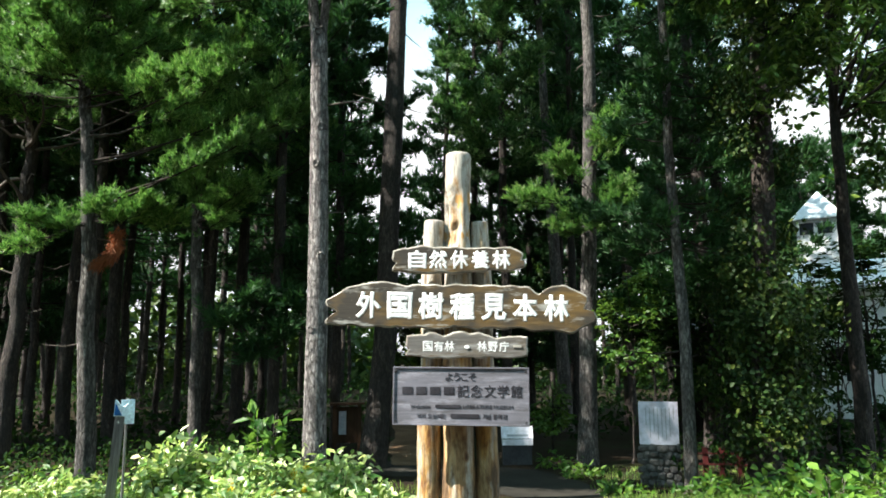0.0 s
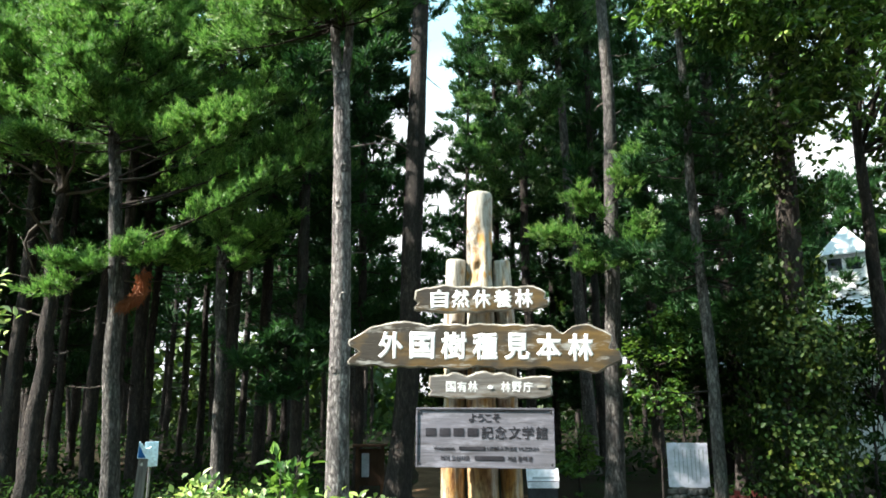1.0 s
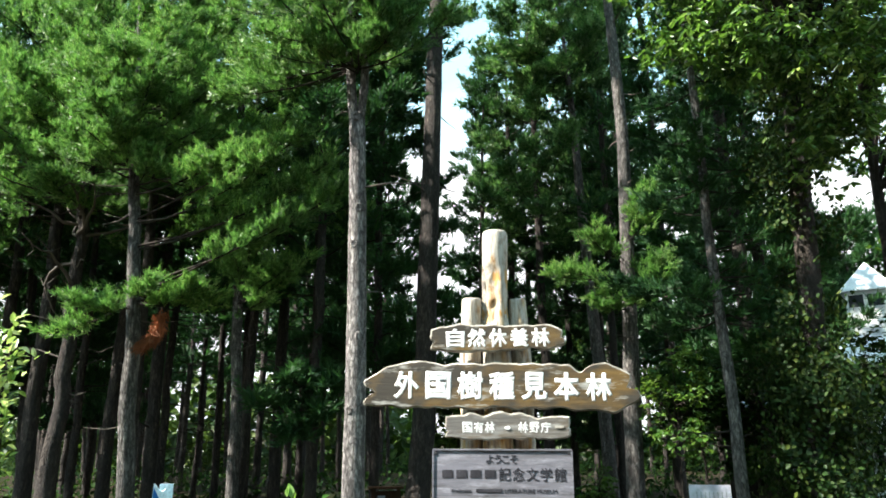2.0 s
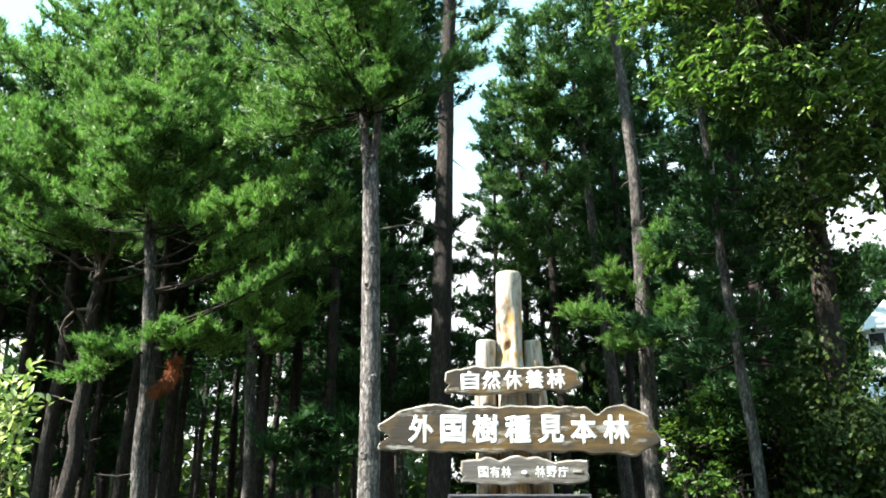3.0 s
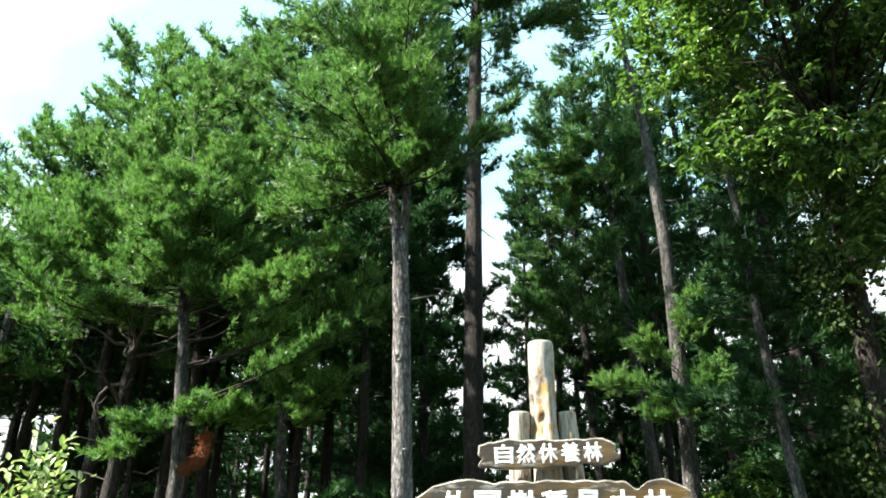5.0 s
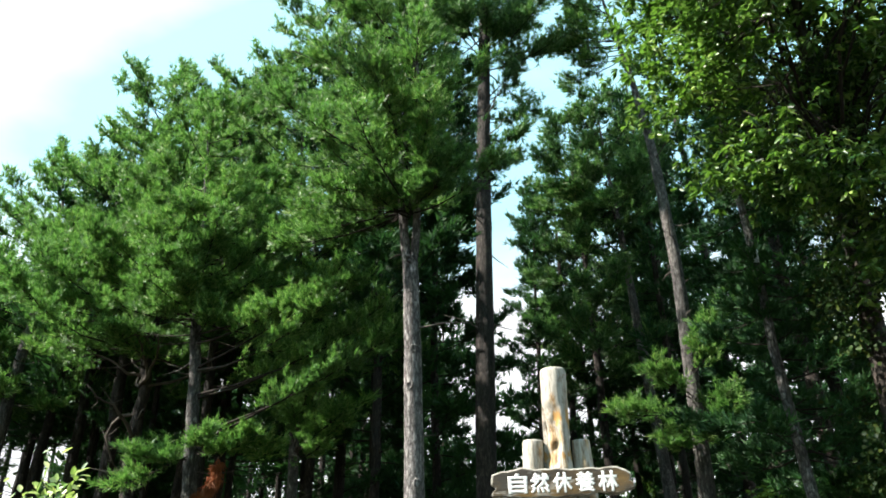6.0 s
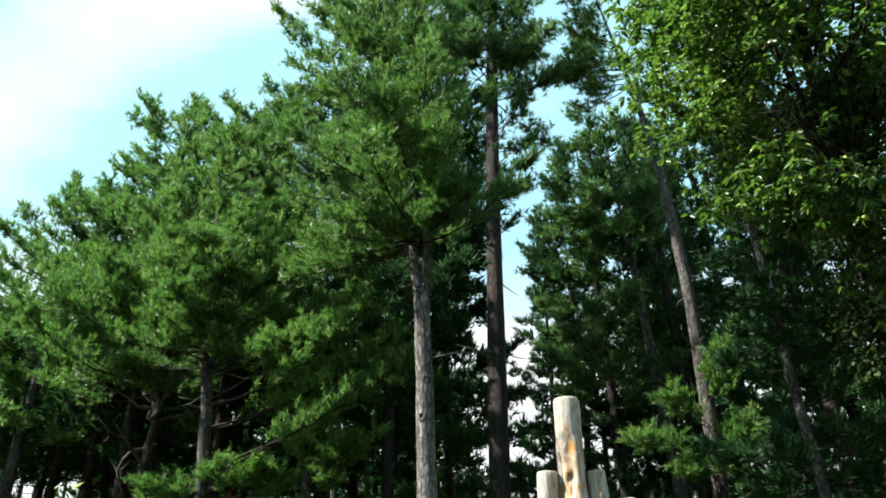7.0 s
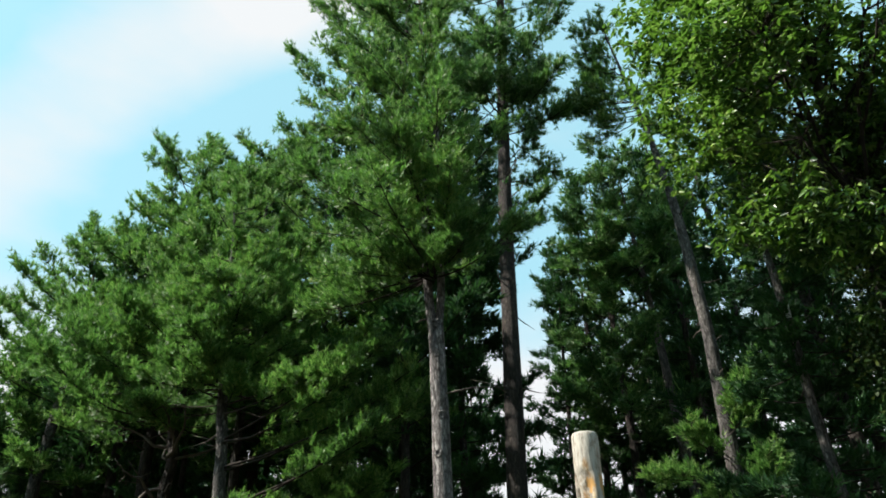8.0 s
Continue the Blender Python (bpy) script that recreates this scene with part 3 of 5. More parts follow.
        st, en = np.vstack([st, es, es2]), np.vstack([en, ee, ee2])
    if skirt:
        k0, k1, kn, kl = skirt
        zz = k0 + (k1 - k0) * rng.uniform(0, 1, kn) ** 1.7 - z0
        aa = rng.uniform(-2.75, -0.4, kn)
        ll = kl * rng.uniform(0.55, 1.15, kn)
        ks = on_line(line, zz)
        st = np.vstack([st, ks])
        en = np.vstack([en, ks + np.stack([np.cos(aa) * ll, np.sin(aa) * ll, ll * rng.uniform(0.0, 0.5, kn)], -1)])
    boughs(green, st, en, rng, fine, density, needles=needles, inner=0.24 if green_mat == "needles_shaded" else 0.38)
    if bare:
        zb = rng.uniform(0.35, 0.97, bare) * (crown - z0)
        for i in range(bare):
            a, l = rng.uniform(0, 6.28), rng.uniform(0.3, 1.3)
            s0 = on_line(line, np.array([zb[i]]))[0]
            e0 = s0 + [math.cos(a) * l, math.sin(a) * l, rng.uniform(-0.15, 0.3) * l]
            mid = (s0 + e0) / 2 + rng.normal(0, 0.06, 3)
            dead = green if joined else Soup()
            tube(dead, [s0, mid, e0], [0.02, 0.013, 0.004], 5, k=1 if joined else 0)
            if not joined:
                part("dead_branch", dead, M["twig_shaded"] if green_mat == "needles_shaded" else M["twig"], root, "bare dead branch")
    part("crown", green, (M[green_mat], M["twig_shaded"]), root)
    return root


def broadleaf(base, top, centre, radii, dbh, seed, limbs=26, clusters=1500, per=12, leaf=(0.15, 0.075), ivy=0.0, green_mat="oak_leaf", label="", bark_mat="bark_brown_shaded", hollow=0.45, sprays=()):
    """A broad-leaved tree: trunk, forking limbs into an uneven crown, clusters of folded leaves."""
    rng = np.random.default_rng(seed)
    bx, by = base
    z0 = float(ground_z(bx, by)) - 0.05
    off = np.array([bx, by, z0])
    line = trunk_line((0, 0, 0), np.array(top) - off, 0.09, 26, rng)
    root = thing("broadleaf_tree", (bx, by, z0), label, "tree", "broad-leaved trees")
    stem, green = Soup(), Soup()
    u = np.linspace(0, 1, 26)
    tube(stem, line, dbh / 2 * np.interp(u, [0, 0.03, 0.1, 1], [1.5, 1.15, 1, 0.2]), 14, 0.04, rng)
    part("trunk", stem.mesh("trunk", True), M[bark_mat], root)
    c, r = np.array(centre) - off, np.array(radii)
    d = unit(rng.normal(0, 1, (limbs, 3)))
    ends = c + d * r * rng.uniform(0.55, 0.98, (limbs, 1))
    zs = np.clip(ends[:, 2] - rng.uniform(1.5, 4.5, limbs), line[13, 2], line[-2, 2])
    zs = np.where(zs >= line[-2, 2], rng.uniform(line[14, 2], line[-2, 2], limbs), zs)
    st = on_line(line, zs)
    pts = []
    for a, b in zip(st, ends):
        s = np.linspace(0, 1, 6)[:, None]
        p = a * (1 - s) + b * s + rng.normal(0, 0.12, (6, 3)) * np.sin(np.pi * s)
        p[:, 2] += 0.25 * np.sin(np.pi * s[:, 0])
        tube(green, p, np.linspace(min(0.04, dbh * 0.3), min(0.008, dbh * 0.1), 6), 6, k=1)
        pts.append(p[2:])
    pts = np.concatenate(pts)
    k = rng.integers(0, len(pts), clusters)
    lumps = max(8, clusters // 36)
    d = unit(rng.normal(0, 1, (lumps, 3)))
    heart = c + d * r * (hollow + (1 - hollow) * rng.uniform(0, 1, (lumps, 1)) ** 0.45) * rng.uniform(0.82, 1.2, (lumps, 1))
    if sprays:
        heart[:len(sprays)] = np.array(sprays) - off
    pick = rng.integers(0, lumps, clusters)
    shell = heart[pick] + rng.normal(0, 1, (clusters, 3)) * [[1, 1, 0.62]] * (0.105 * r.mean())
    near = pts[np.argmin(((shell[:, None] - pts[None]) ** 2).sum(-1), 1)]
    pull = rng.uniform(0.0, 0.2, (clusters, 1))
    hub = shell * (1 - pull) + near * pull
    # a thin twig ties each cluster to its limb
    q = unit(rng.normal(0, 1, hub.shape)) * 0.008
    v = np.stack([near - q, near + q, hub], 1).reshape(-1, 3)
    green.add(v, np.arange(len(v)).reshape(-1, 3), 1)
    rep = np.repeat(np.arange(clusters), per)
    n = len(rep)
    out = unit(hub - c)[rep]
    # leaves stand in rosettes at the twigs' ends
    shoot = hub + rng.normal(0, 0.16, hub.shape)
    shoots = np.stack([shoot, hub + rng.normal(0, 0.16, hub.shape)], 1)
    at = shoots[rep, rng.integers(0, 2, n)]
    turn = rng.uniform(0, 2 * np.pi, n)
    flat = np.stack([np.cos(turn), np.sin(turn), rng.normal(-0.15, 0.25, n)], -1)
    way = unit(flat + 0.45 * out + rng.normal(0, 0.15, (n, 3)))
    at = at + way * leaf[0] * rng.uniform(0.05, 0.35, (n, 1))
    face = unit([[0, 0, 1.0]] + 0.45 * out + rng.normal(0, 0.5, (n, 3)))
    leaf_spray(green, at, face, way, leaf[0], leaf[1], rng)
    part("crown", green, (M[green_mat], M["twig_shaded"]), root)
    if ivy:
        lumps = 130
        hz = np.concatenate([rng.uniform(0.7, 3.4, 60), rng.uniform(2.0, ivy, 70)])
        ha = rng.uniform(0, 6.28, lumps)
        hr = np.where(np.arange(lumps) < 60, rng.uniform(0.3, 0.85, lumps), rng.uniform(0.2, 0.58, lumps))
        pick = rng.integers(0, lumps, 15000)
        n = len(pick)
        o = np.stack([np.cos(ha[pick]), np.sin(ha[pick]), 0 * ha[pick]], -1)
        at = on_line(line, hz[pick]) + o * hr[pick][:, None] + rng.normal(0, 1, (n, 3)) * [[0.19, 0.19, 0.20]]
        vines = Soup()
        leaf_spray(vines, at, unit(o + [[0, 0, 0.5]] + rng.normal(0, 0.3, (n, 3))), unit(rng.normal(0, 0.6, (n, 3)) - [[0, 0, 0.6]]), 0.095, 0.07, rng)
        part("ivy", vines, M["ivy_leaf"], root, "climbing vine with yellowing leaves")
    return root


def shrub(at, size, n, leaf, mat, seed, label, name="bush", category="bush", group="", stems=14, droop=0.2, flowers=0):
    """A bush: stems from the ground, leaves over a lumpy mound."""
    rng = np.random.default_rng(seed)
    x, y = at
    z0 = float(ground_z(x, y))
    root = thing(name, (x, y, z0), label, category, group)
    green = Soup()
    sx, sy, sz = size
    a = rng.uniform(0, 6.28, stems)
    r = np.sqrt(rng.uniform(0, 1, stems)) * 0.9
    tips = np.stack([np.cos(a) * r * sx, np.sin(a) * r * sy, sz * (1.02 - 0.55 * r ** 2) * rng.uniform(0.75, 1.08, stems)], -1)
    for t in tips:
        s = np.linspace(0, 1, 5)[:, None]
        foot = np.array([t[0] * 0.35, t[1] * 0.35, -0.03])
        p = foot * (1 - s) + t * s
        p[:, 2] = foot[2] + (t[2] - foot[2]) * s[:, 0] ** 0.8
        tube(green, p, np.linspace(0.012, 0.003, 5), 5, k=1)
    k = rng.integers(0, stems, n)
    f = rng.uniform(0.25, 1.0, n) ** 0.7
    core = tips[k] * np.stack([0.35 + 0.65 * f, 0.35 + 0.65 * f, f], -1)
    spread = np.array([0.22 * sx + 0.06, 0.22 * sy + 0.06, 0.12 * sz + 0.04])
    p = core + rng.normal(0, 1, (n, 3)) * spread * 0.6
    p[:, 2] = np.maximum(p[:, 2], 0.03)
    out = unit(p * [[1, 1, 0.3]])
    way = unit(0.8 * out + rng.normal(0, 0.5, (n, 3)) - [[0, 0, droop]])
    face = unit([[-0.25, -0.35, 0.85]] + 0.35 * out + rng.normal(0, 0.42, (n, 3)))
    leaf_spray(green, p, face, way, leaf[0], leaf[1], rng)
    part("foliage", green, (M[mat], M["twig"]), root)
    for _ in range(flowers):
        f = Soup()
        hub = p[rng.integers(0, n)] + [0, -0.05, 0.06]
        q = np.repeat(hub[None], 22, 0) + rng.normal(0, 0.022, (22, 3))
        leaf_spray(f, q, unit(rng.normal(0, 1, (22, 3))), unit(rng.normal(0, 1, (22, 3)) + [[0, 0, 0.5]]), 0.035, 0.022, rng)
        part("flower", f, M["flower_yellow"], root, "small yellow flower head")
    return root


def grass_patch(regions, seed):
    rng = np.random.default_rng(seed)
    s = Soup()
    for x0, x1, y0, y1, n, hgt in regions:
        p = np.stack([rng.uniform(x0, x1, n), rng.uniform(y0, y1, n)], -1)
        keep = np.sin(p[:, 0] * 2.1 + 1) * np.cos(p[:, 1] * 1.7) + rng.uniform(-1, 1, n) > -0.5
        p = p[keep]
        n = len(p)
        b = np.concatenate([p, ground_z(p[:, 0], p[:, 1])[:, None] - 0.01], -1)
        h = hgt * rng.uniform(0.4, 1.25, (n, 1))
        d = rng.normal(0, 0.32, (n, 3))
        d[:, 2] = 1
        side = unit(np.cross(d, rng.normal(0, 1, (n, 3)))) * 0.006
        mid = b + unit(d) * h * 0.6
        d2 = d + rng.normal(0, 0.5, (n, 3)) * [[1, 1, 0.3]]
        tip = mid + unit(d2) * h * 0.45
        v = np.stack([b - side, b + side, mid - side * 0.8, mid + side * 0.8, tip], 1).reshape(-1, 3)
        t = np.arange(n)[:, None, None] * 5 + np.array([[0, 1, 3], [0, 3, 2], [2, 3, 4]])[None]
        s.add(v, t.reshape(-1, 3))
    tagged(part("grass", s, M["grass"]), "unmown grass and weeds at the wood's edge", "grass", kind="stuff")


# the pines at the wood's edge
pine((-1.91, 10.88), (-2.05, 10.8, 18.1), 7.65, 2.15, 0.325, 11, count=92, fork=7.2, fine=1.04, density=1.25, bark_mat="bark_pale", bare=5, wobble=0.04, knots=((5.35, -1.25), (4.75, -1.75), (6.9, -1.5), (3.3, -1.1), (2.2, -2.0)), lean_to=(-0.5, -0.35), skirt=(7.75, 16.0, 80, 1.0),
     extra=[(8.2, -3.39, 9.83, 9.11), (8.6, -2.26, 9.22, 9.80), (8.4, -3.31, 9.92, 8.06), (9.1, -2.52, 9.48, 10.50), (7.9, -3.04, 10.01, 7.63), (8.1, -4.00, 10.88, 8.15), (8.1, -3.48, 11.14, 8.33), (7.9, -3.04, 11.22, 7.80), (7.9, -4.18, 10.88, 7.63), (8.3, -1.39, 10.27, 8.59)],
     label="forked pine with pale grey trunk and dense green crown")
pine((-1.52, 15.54), (-0.1, 15.6, 27.9), 14.6, 2.6, 0.47, 12, count=100, fine=1.35, density=1.45, green_mat="needles_mid", bark_mat="bark_brown_shaded", bare=8, wobble=0.03, shape=0.4, bend=((-0.5, 0.0), (2.0, 0.13), (6.0, 0.06), (12.0, -0.03), (28.0, 0.0)), skirt=(15.3, 24.0, 44, 1.5),
     extra=[(13.7, 0.00, 15.40, 14.12), (12.3, 0.11, 15.51, 12.58), (11.5, -0.22, 15.51, 11.70), (11.9, -0.11, 15.84, 12.14), (13.0, -0.06, 15.95, 13.35)],
     label="tall straight pine with bare grey trunk and high crown")
low_bough_pine = pine((-6.36, 13.14), (-7.0, 12.6, 11.6), 6.6, 2.2, 0.315, 13, bark_mat="bark_cool", count=56, fine=1.15, density=1.45, lean_to=(0.3, 0.3), bare=5, skirt=(6.7, 11.4, 28, 1.15),
     extra=[(4.3, -5.37, 12.43, 4.29), (4.4, -4.86, 12.77, 4.40), (4.2, -6.55, 11.98, 4.17), (4.2, -7.01, 11.75, 4.12), (4.4, -5.99, 12.20, 4.34), (4.3, -5.08, 12.43, 4.46),
            (7.6, -6.44, 11.75, 7.56), (7.9, -6.10, 11.86, 8.24), (8.2, -5.42, 12.20, 8.81), (7.8, -5.54, 12.09, 8.07), (7.4, -6.89, 11.41, 7.68), (8.1, -5.08, 12.43, 8.47),
            (6.4, -4.0, 11.3, 6.6), (5.9, -3.2, 11.2, 6.75), (5.3, -2.6, 11.3, 6.3), (4.7, -2.4, 11.4, 5.8)],
     label="pine with a low sunlit bough and a grey trunk")
pine((-5.4, 16.12), (-6.1, 15.9, 16.5), 7.8, 2.7, 0.265, 14, bark_mat="bark_cool", count=60, fine=1.15, density=1.4, bare=6, skirt=(8.2, 12.0, 16, 1.3),
     extra=[(4.9, -5.2, 14.6, 5.5), (5.3, -4.6, 14.4, 6.0), (4.9, -3.7, 14.6, 5.5), (4.8, -4.3, 14.5, 5.3)],
     label="slender pine with boughs reaching into the light")
crooked_pine = pine((-9.0, 15.0), (-8.9, 15.2, 12.2), 6.9, 3.4, 0.36, 15, count=70, fine=1.25, density=1.35, bark_mat="bark_brown_shaded", bare=10, lean_to=(-0.3, -0.3), wobble=0.22,
     extra=[(8.3, -10.36, 13.02, 8.52), (8.6, -9.66, 13.44, 8.66), (8.1, -10.08, 13.16, 7.82), (8.1, -9.38, 13.58, 7.68), (8.2, -10.64, 12.88, 7.82), (8.2, -8.82, 14.00, 7.82), (8.8, -9.80, 13.30, 9.36), (8.9, -10.92, 13.44, 9.22)],
     label="crooked pine with dead bare limbs below a spreading crown")
pine((-14.3, 17.4), (-14.0, 17.4, 14.3), 6.6, 2.6, 0.40, 16, count=88, fine=1.5, density=1.3, bare=3, shape=0.45, tip=0.28)
pine((-10.8, 17.1), (-10.8, 17.0, 17.1), 7.6, 3.0, 0.38, 17, bark_mat="bark_brown_shaded", count=100, fine=1.4, density=1.3, bare=3, shape=0.42, tip=0.3)
pine((-9.4, 18.2), (-9.2, 18.0, 17.2), 7.8, 2.4, 0.32, 47, bark_mat="bark_brown_shaded", count=76, fine=1.5, density=1.3, bare=3, shape=0.42, tip=0.3, green_mat="needles_mid")
pine((-12.6, 18.3), (-12.5, 18.2, 15.9), 7.2, 2.6, 0.34, 48, bark_mat="bark_brown_shaded", count=76, fine=1.5, density=1.3, bare=3, shape=0.45, tip=0.28, green_mat="needles_mid")
pine((-6.2, 18.6), (-5.6, 18.3, 27.5), 7.0, 4.0, 0.26, 18, count=120, fine=1.4, bare=4, density=1.35, shape=0.5, bark_mat="bark_brown_shaded", label="tall broad pine rising over its neighbours")
pine((-3.9, 16.6), (-3.8, 16.8, 25.0), 7.0, 3.0, 0.24, 19, count=79, fine=1.6, bare=6, density=1.3, bark_mat="bark_brown_shaded", green_mat="needles_shaded",
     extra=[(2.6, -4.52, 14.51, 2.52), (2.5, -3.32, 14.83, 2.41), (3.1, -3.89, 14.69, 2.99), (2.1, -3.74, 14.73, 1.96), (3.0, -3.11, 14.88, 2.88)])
pine((-2.75, 18.6), (-2.7, 18.6, 21.0), 3.0, 2.1, 0.24, 39, count=120, fine=1.7, bare=6, density=1.6, bark_mat="bark_brown_shaded", green_mat="needles_shaded", shape=0.35)
pine((-17.6, 17.1), (-17.4, 17.0, 10.5), 4.1, 3.2, 0.4, 20, bark_mat="bark_brown_shaded", count=92, fine=1.6, density=1.4, bare=2, shape=0.45, tip=0.35, green_mat="needles_mid")
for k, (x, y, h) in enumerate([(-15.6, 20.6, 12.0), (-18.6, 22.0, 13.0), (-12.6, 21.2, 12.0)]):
    pine((x, y), (x, y, h), (6.4, 6.8, 2.0)[k], 2.6, 0.3, 52 + k, count=(50, 50, 72)[k], fine=2.2, density=1.25, bare=3, bark_mat="bark_brown_shaded", green_mat="needles_shaded", shape=0.4)
pine((-20.2, 18.4), (-20.2, 18.4, 10.8), 3.6, 3.2, 0.36, 49, bark_mat="bark_brown_shaded", count=80, fine=1.9, density=1.25, bare=2, shape=0.4, green_mat="needles_shaded")
pine((-8.4, 18.5), (-8.6, 18.5, 17.5), 5.2, 3.2, 0.34, 40, bark_mat="bark_brown_shaded", count=64, fine=1.9, bare=4, density=1.3, green_mat="needles_shaded")
# added out of view on the left, only to throw shade across the path
pine((-10.6, 5.4), (-10.6, 5.4, 14.6), 11.8, 1.8, 0.4, 42, count=44, fine=1.8, density=1.3, bare=0, label="unseen pine added to shade the path")
pine((-7.9, 16.3), (-7.9, 16.1, 15.6), 6.5, 2.8, 0.3, 46, bark_mat="bark_brown_shaded", count=76, fine=1.35, density=1.3, bare=4, lean_to=(0.2, -0.4))
# the right-hand pines
pine((3.05, 15.65), (2.3, 15.73, 18.75), 14.6, 1.4, 0.36, 21, wobble=0.02, count=34, fine=1.2, density=1.5, lean_to=(-0.5, -0.1), bare=7, bark_mat="bark_cool", bend=((-0.5, 0.0), (4.0, 0.35), (8.5, 0.70), (12.0, 0.74), (14.2, 0.60), (18.7, 0.1)),
     extra=[(5.2, 1.81, 14.74, 5.16), (5.5, 2.42, 14.63, 5.98), (5.1, 3.74, 14.41, 5.32), (4.7, 3.19, 14.30, 4.66), (4.5, 2.42, 14.63, 4.44), (6.0, 3.63, 14.52, 6.31), (6.4, 3.96, 14.96, 7.08),
            (15.1, 1.04, 15.62, 15.33), (14.9, 1.76, 15.51, 14.67), (15.8, 1.54, 15.62, 16.21), (16.3, 2.09, 15.51, 17.20), (15.4, 1.43, 15.29, 15.55), (16.1, 1.76, 15.84, 16.65)],
     label="bare-stemmed pine with small sunlit boughs and a tuft on top")
thin_pine = pine((4.13, 12.33), (3.9, 12.4, 14.5), 3.6, 1.75, 0.205, 22, wobble=0.03, count=72, fine=1.2, bend=((0.0, 0.0), (2.0, 0.04), (5.6, -0.04), (7.2, 0.02), (14.0, 0.0)), green_mat="needles_shaded", density=1.3, bare=3, shape=1.25, tip=0.1, lean_to=(0.55, 0.9),
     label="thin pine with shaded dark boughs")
pine((3.78, 22.5), (2.95, 22.7, 18.8), 13.0, 2.2, 0.40, 23, count=80, fine=1.85, bare=8, density=1.5, wobble=0.05, shape=0.4, tip=0.3, green_mat="needles_mid")
pine((2.05, 23.5), (1.95, 23.3, 18.6), 8.0, 2.4, 0.34, 24, count=110, fine=1.85, bare=8, density=1.5, shape=0.4, tip=0.3, green_mat="needles_mid", bark_mat="bark_brown_shaded")
pine((5.2, 26.5), (4.9, 26.5, 21.0), 7.0, 2.8, 0.40, 25, count=76, fine=1.7, bare=8, density=1.35, green_mat="needles_shaded")
pine((-0.15, 24.6), (0.35, 24.6, 16.4), 3.0, 1.15, 0.24, 45, count=110, fine=1.7, shape=0.35, tip=0.35, bare=5, density=1.35, green_mat="needles_shaded", bark_mat="bark_brown_shaded")
pine((1.2, 26.0), (1.2, 26.0, 18.6), 3.0, 2.0, 0.30, 26, count=100, fine=1.9, bare=5, density=1.2, green_mat="needles_shaded", bark_mat="bark_brown_shaded")
pine((2.0, 29.0), (2.0, 29.0, 15.5), 1.5, 1.8, 0.3, 50, count=80, fine=2.1, density=1.3, green_mat="needles_shaded", bare=4, bark_mat="bark_brown_shaded", shape=0.4)
pine((3.4, 28.0), (3.4, 28.0, 14.5), 1.5, 1.8, 0.3, 51, count=80, fine=2.1, density=1.3, green_mat="needles_shaded", bare=4, bark_mat="bark_brown_shaded", shape=0.4)
pine((6.2, 17.0), (6.1, 17.0, 20.0), 2.2, 2.5, 0.36, 27, count=100, fine=1.8, density=1.45, green_mat="needles_shaded", bare=4, bark_mat="bark_brown_shaded")
pine((6.3, 24.5), (6.2, 24.5, 25.0), 3.0, 3.2, 0.36, 28, count=90, fine=1.8, density=1.4, green_mat="needles_shaded", bare=4, bark_mat="bark_brown_shaded")
pine((4.6, 27.5), (4.5, 27.5, 15.5), 1.5, 2.2, 0.30, 41, count=57, fine=1.9, density=1.2, green_mat="needles_shaded", bare=4, bark_mat="bark_brown_shaded")
pine((13.4, 18.0), (13.3, 18.0, 21.0), 7.5, 3.0, 0.4, 29, count=57, fine=1.7, density=1.2, green_mat="needles_shaded", bare=4, bark_mat="bark_brown_shaded")


def hanging_dead_bough(tree, start, end, seed):
    """A broken bough hanging by the trunk, its needles turned rust-red."""
    rng = np.random.default_rng(seed)
    o = np.array(tree.matrix_basis.translation)
    s = Soup()
    a, b = np.array(start) - o, np.array(end) - o
    u = np.linspace(0, 1, 7)[:, None]
    p = a * (1 - u) + b * u + [[0.12, 0, -0.10]] * np.sin(np.pi * u)
    tube(s, p, np.linspace(0.016, 0.005, 7), 5, k=1)
    at = np.repeat(p[1:], 26, 0) + rng.normal(0, 0.05, (6 * 26, 3))
    needle_tufts(s, at, np.repeat(unit(np.gradient(p, axis=0))[1:], 26, 0) + [[0, 0, -0.5]], 9, 0.16, 0.014, 0.7, rng)
    part("dead_bough", s, (M["needles_dead"], M["twig"]), tree, "rust-red dead bough hanging down")


def bare_limbs(tree, count, low, high, seed):
    """Crooked leafless limbs below the crown."""
    rng = np.random.default_rng(seed)
    for _ in range(count):
        a = rng.uniform(2.6, 6.2)
        z = rng.uniform(low, high)
        p = [np.array([0.0, 0.0, z])]
        d = np.array([math.cos(a), math.sin(a) * 0.7, 0.35])
        for _ in range(6):
            d = unit(d + rng.normal(0, 0.32, 3))
            p.append(p[-1] + d * 0.33)
        s = Soup()
        tube(s, p, np.linspace(0.045, 0.008, 7), 6)
        for k in (3, 4, 5):
            e = p[k] + unit(rng.normal(0, 1, 3) + [0, 0, 0.4]) * 0.5
            tube(s, [p[k], (p[k] + e) / 2 + rng.normal(0, 0.04, 3), e], [0.014, 0.010, 0.004], 5)
        part("bare_limb", s, M["twig"], tree, "crooked leafless limb")


hanging_dead_bough(low_bough_pine, (-5.78, 12.54, 4.13), (-6.03, 12.42, 3.42), 6)
bare_limbs(crooked_pine, 9, 5.6, 7.6, 7)

pine((-4.6, 27.0), (-4.6, 27.0, 22.0), 4.0, 2.4, 0.26, 43, count=60, fine=2.2, density=1.3, bare=4, bark_mat="bark_brown_shaded", green_mat="needles_shaded")

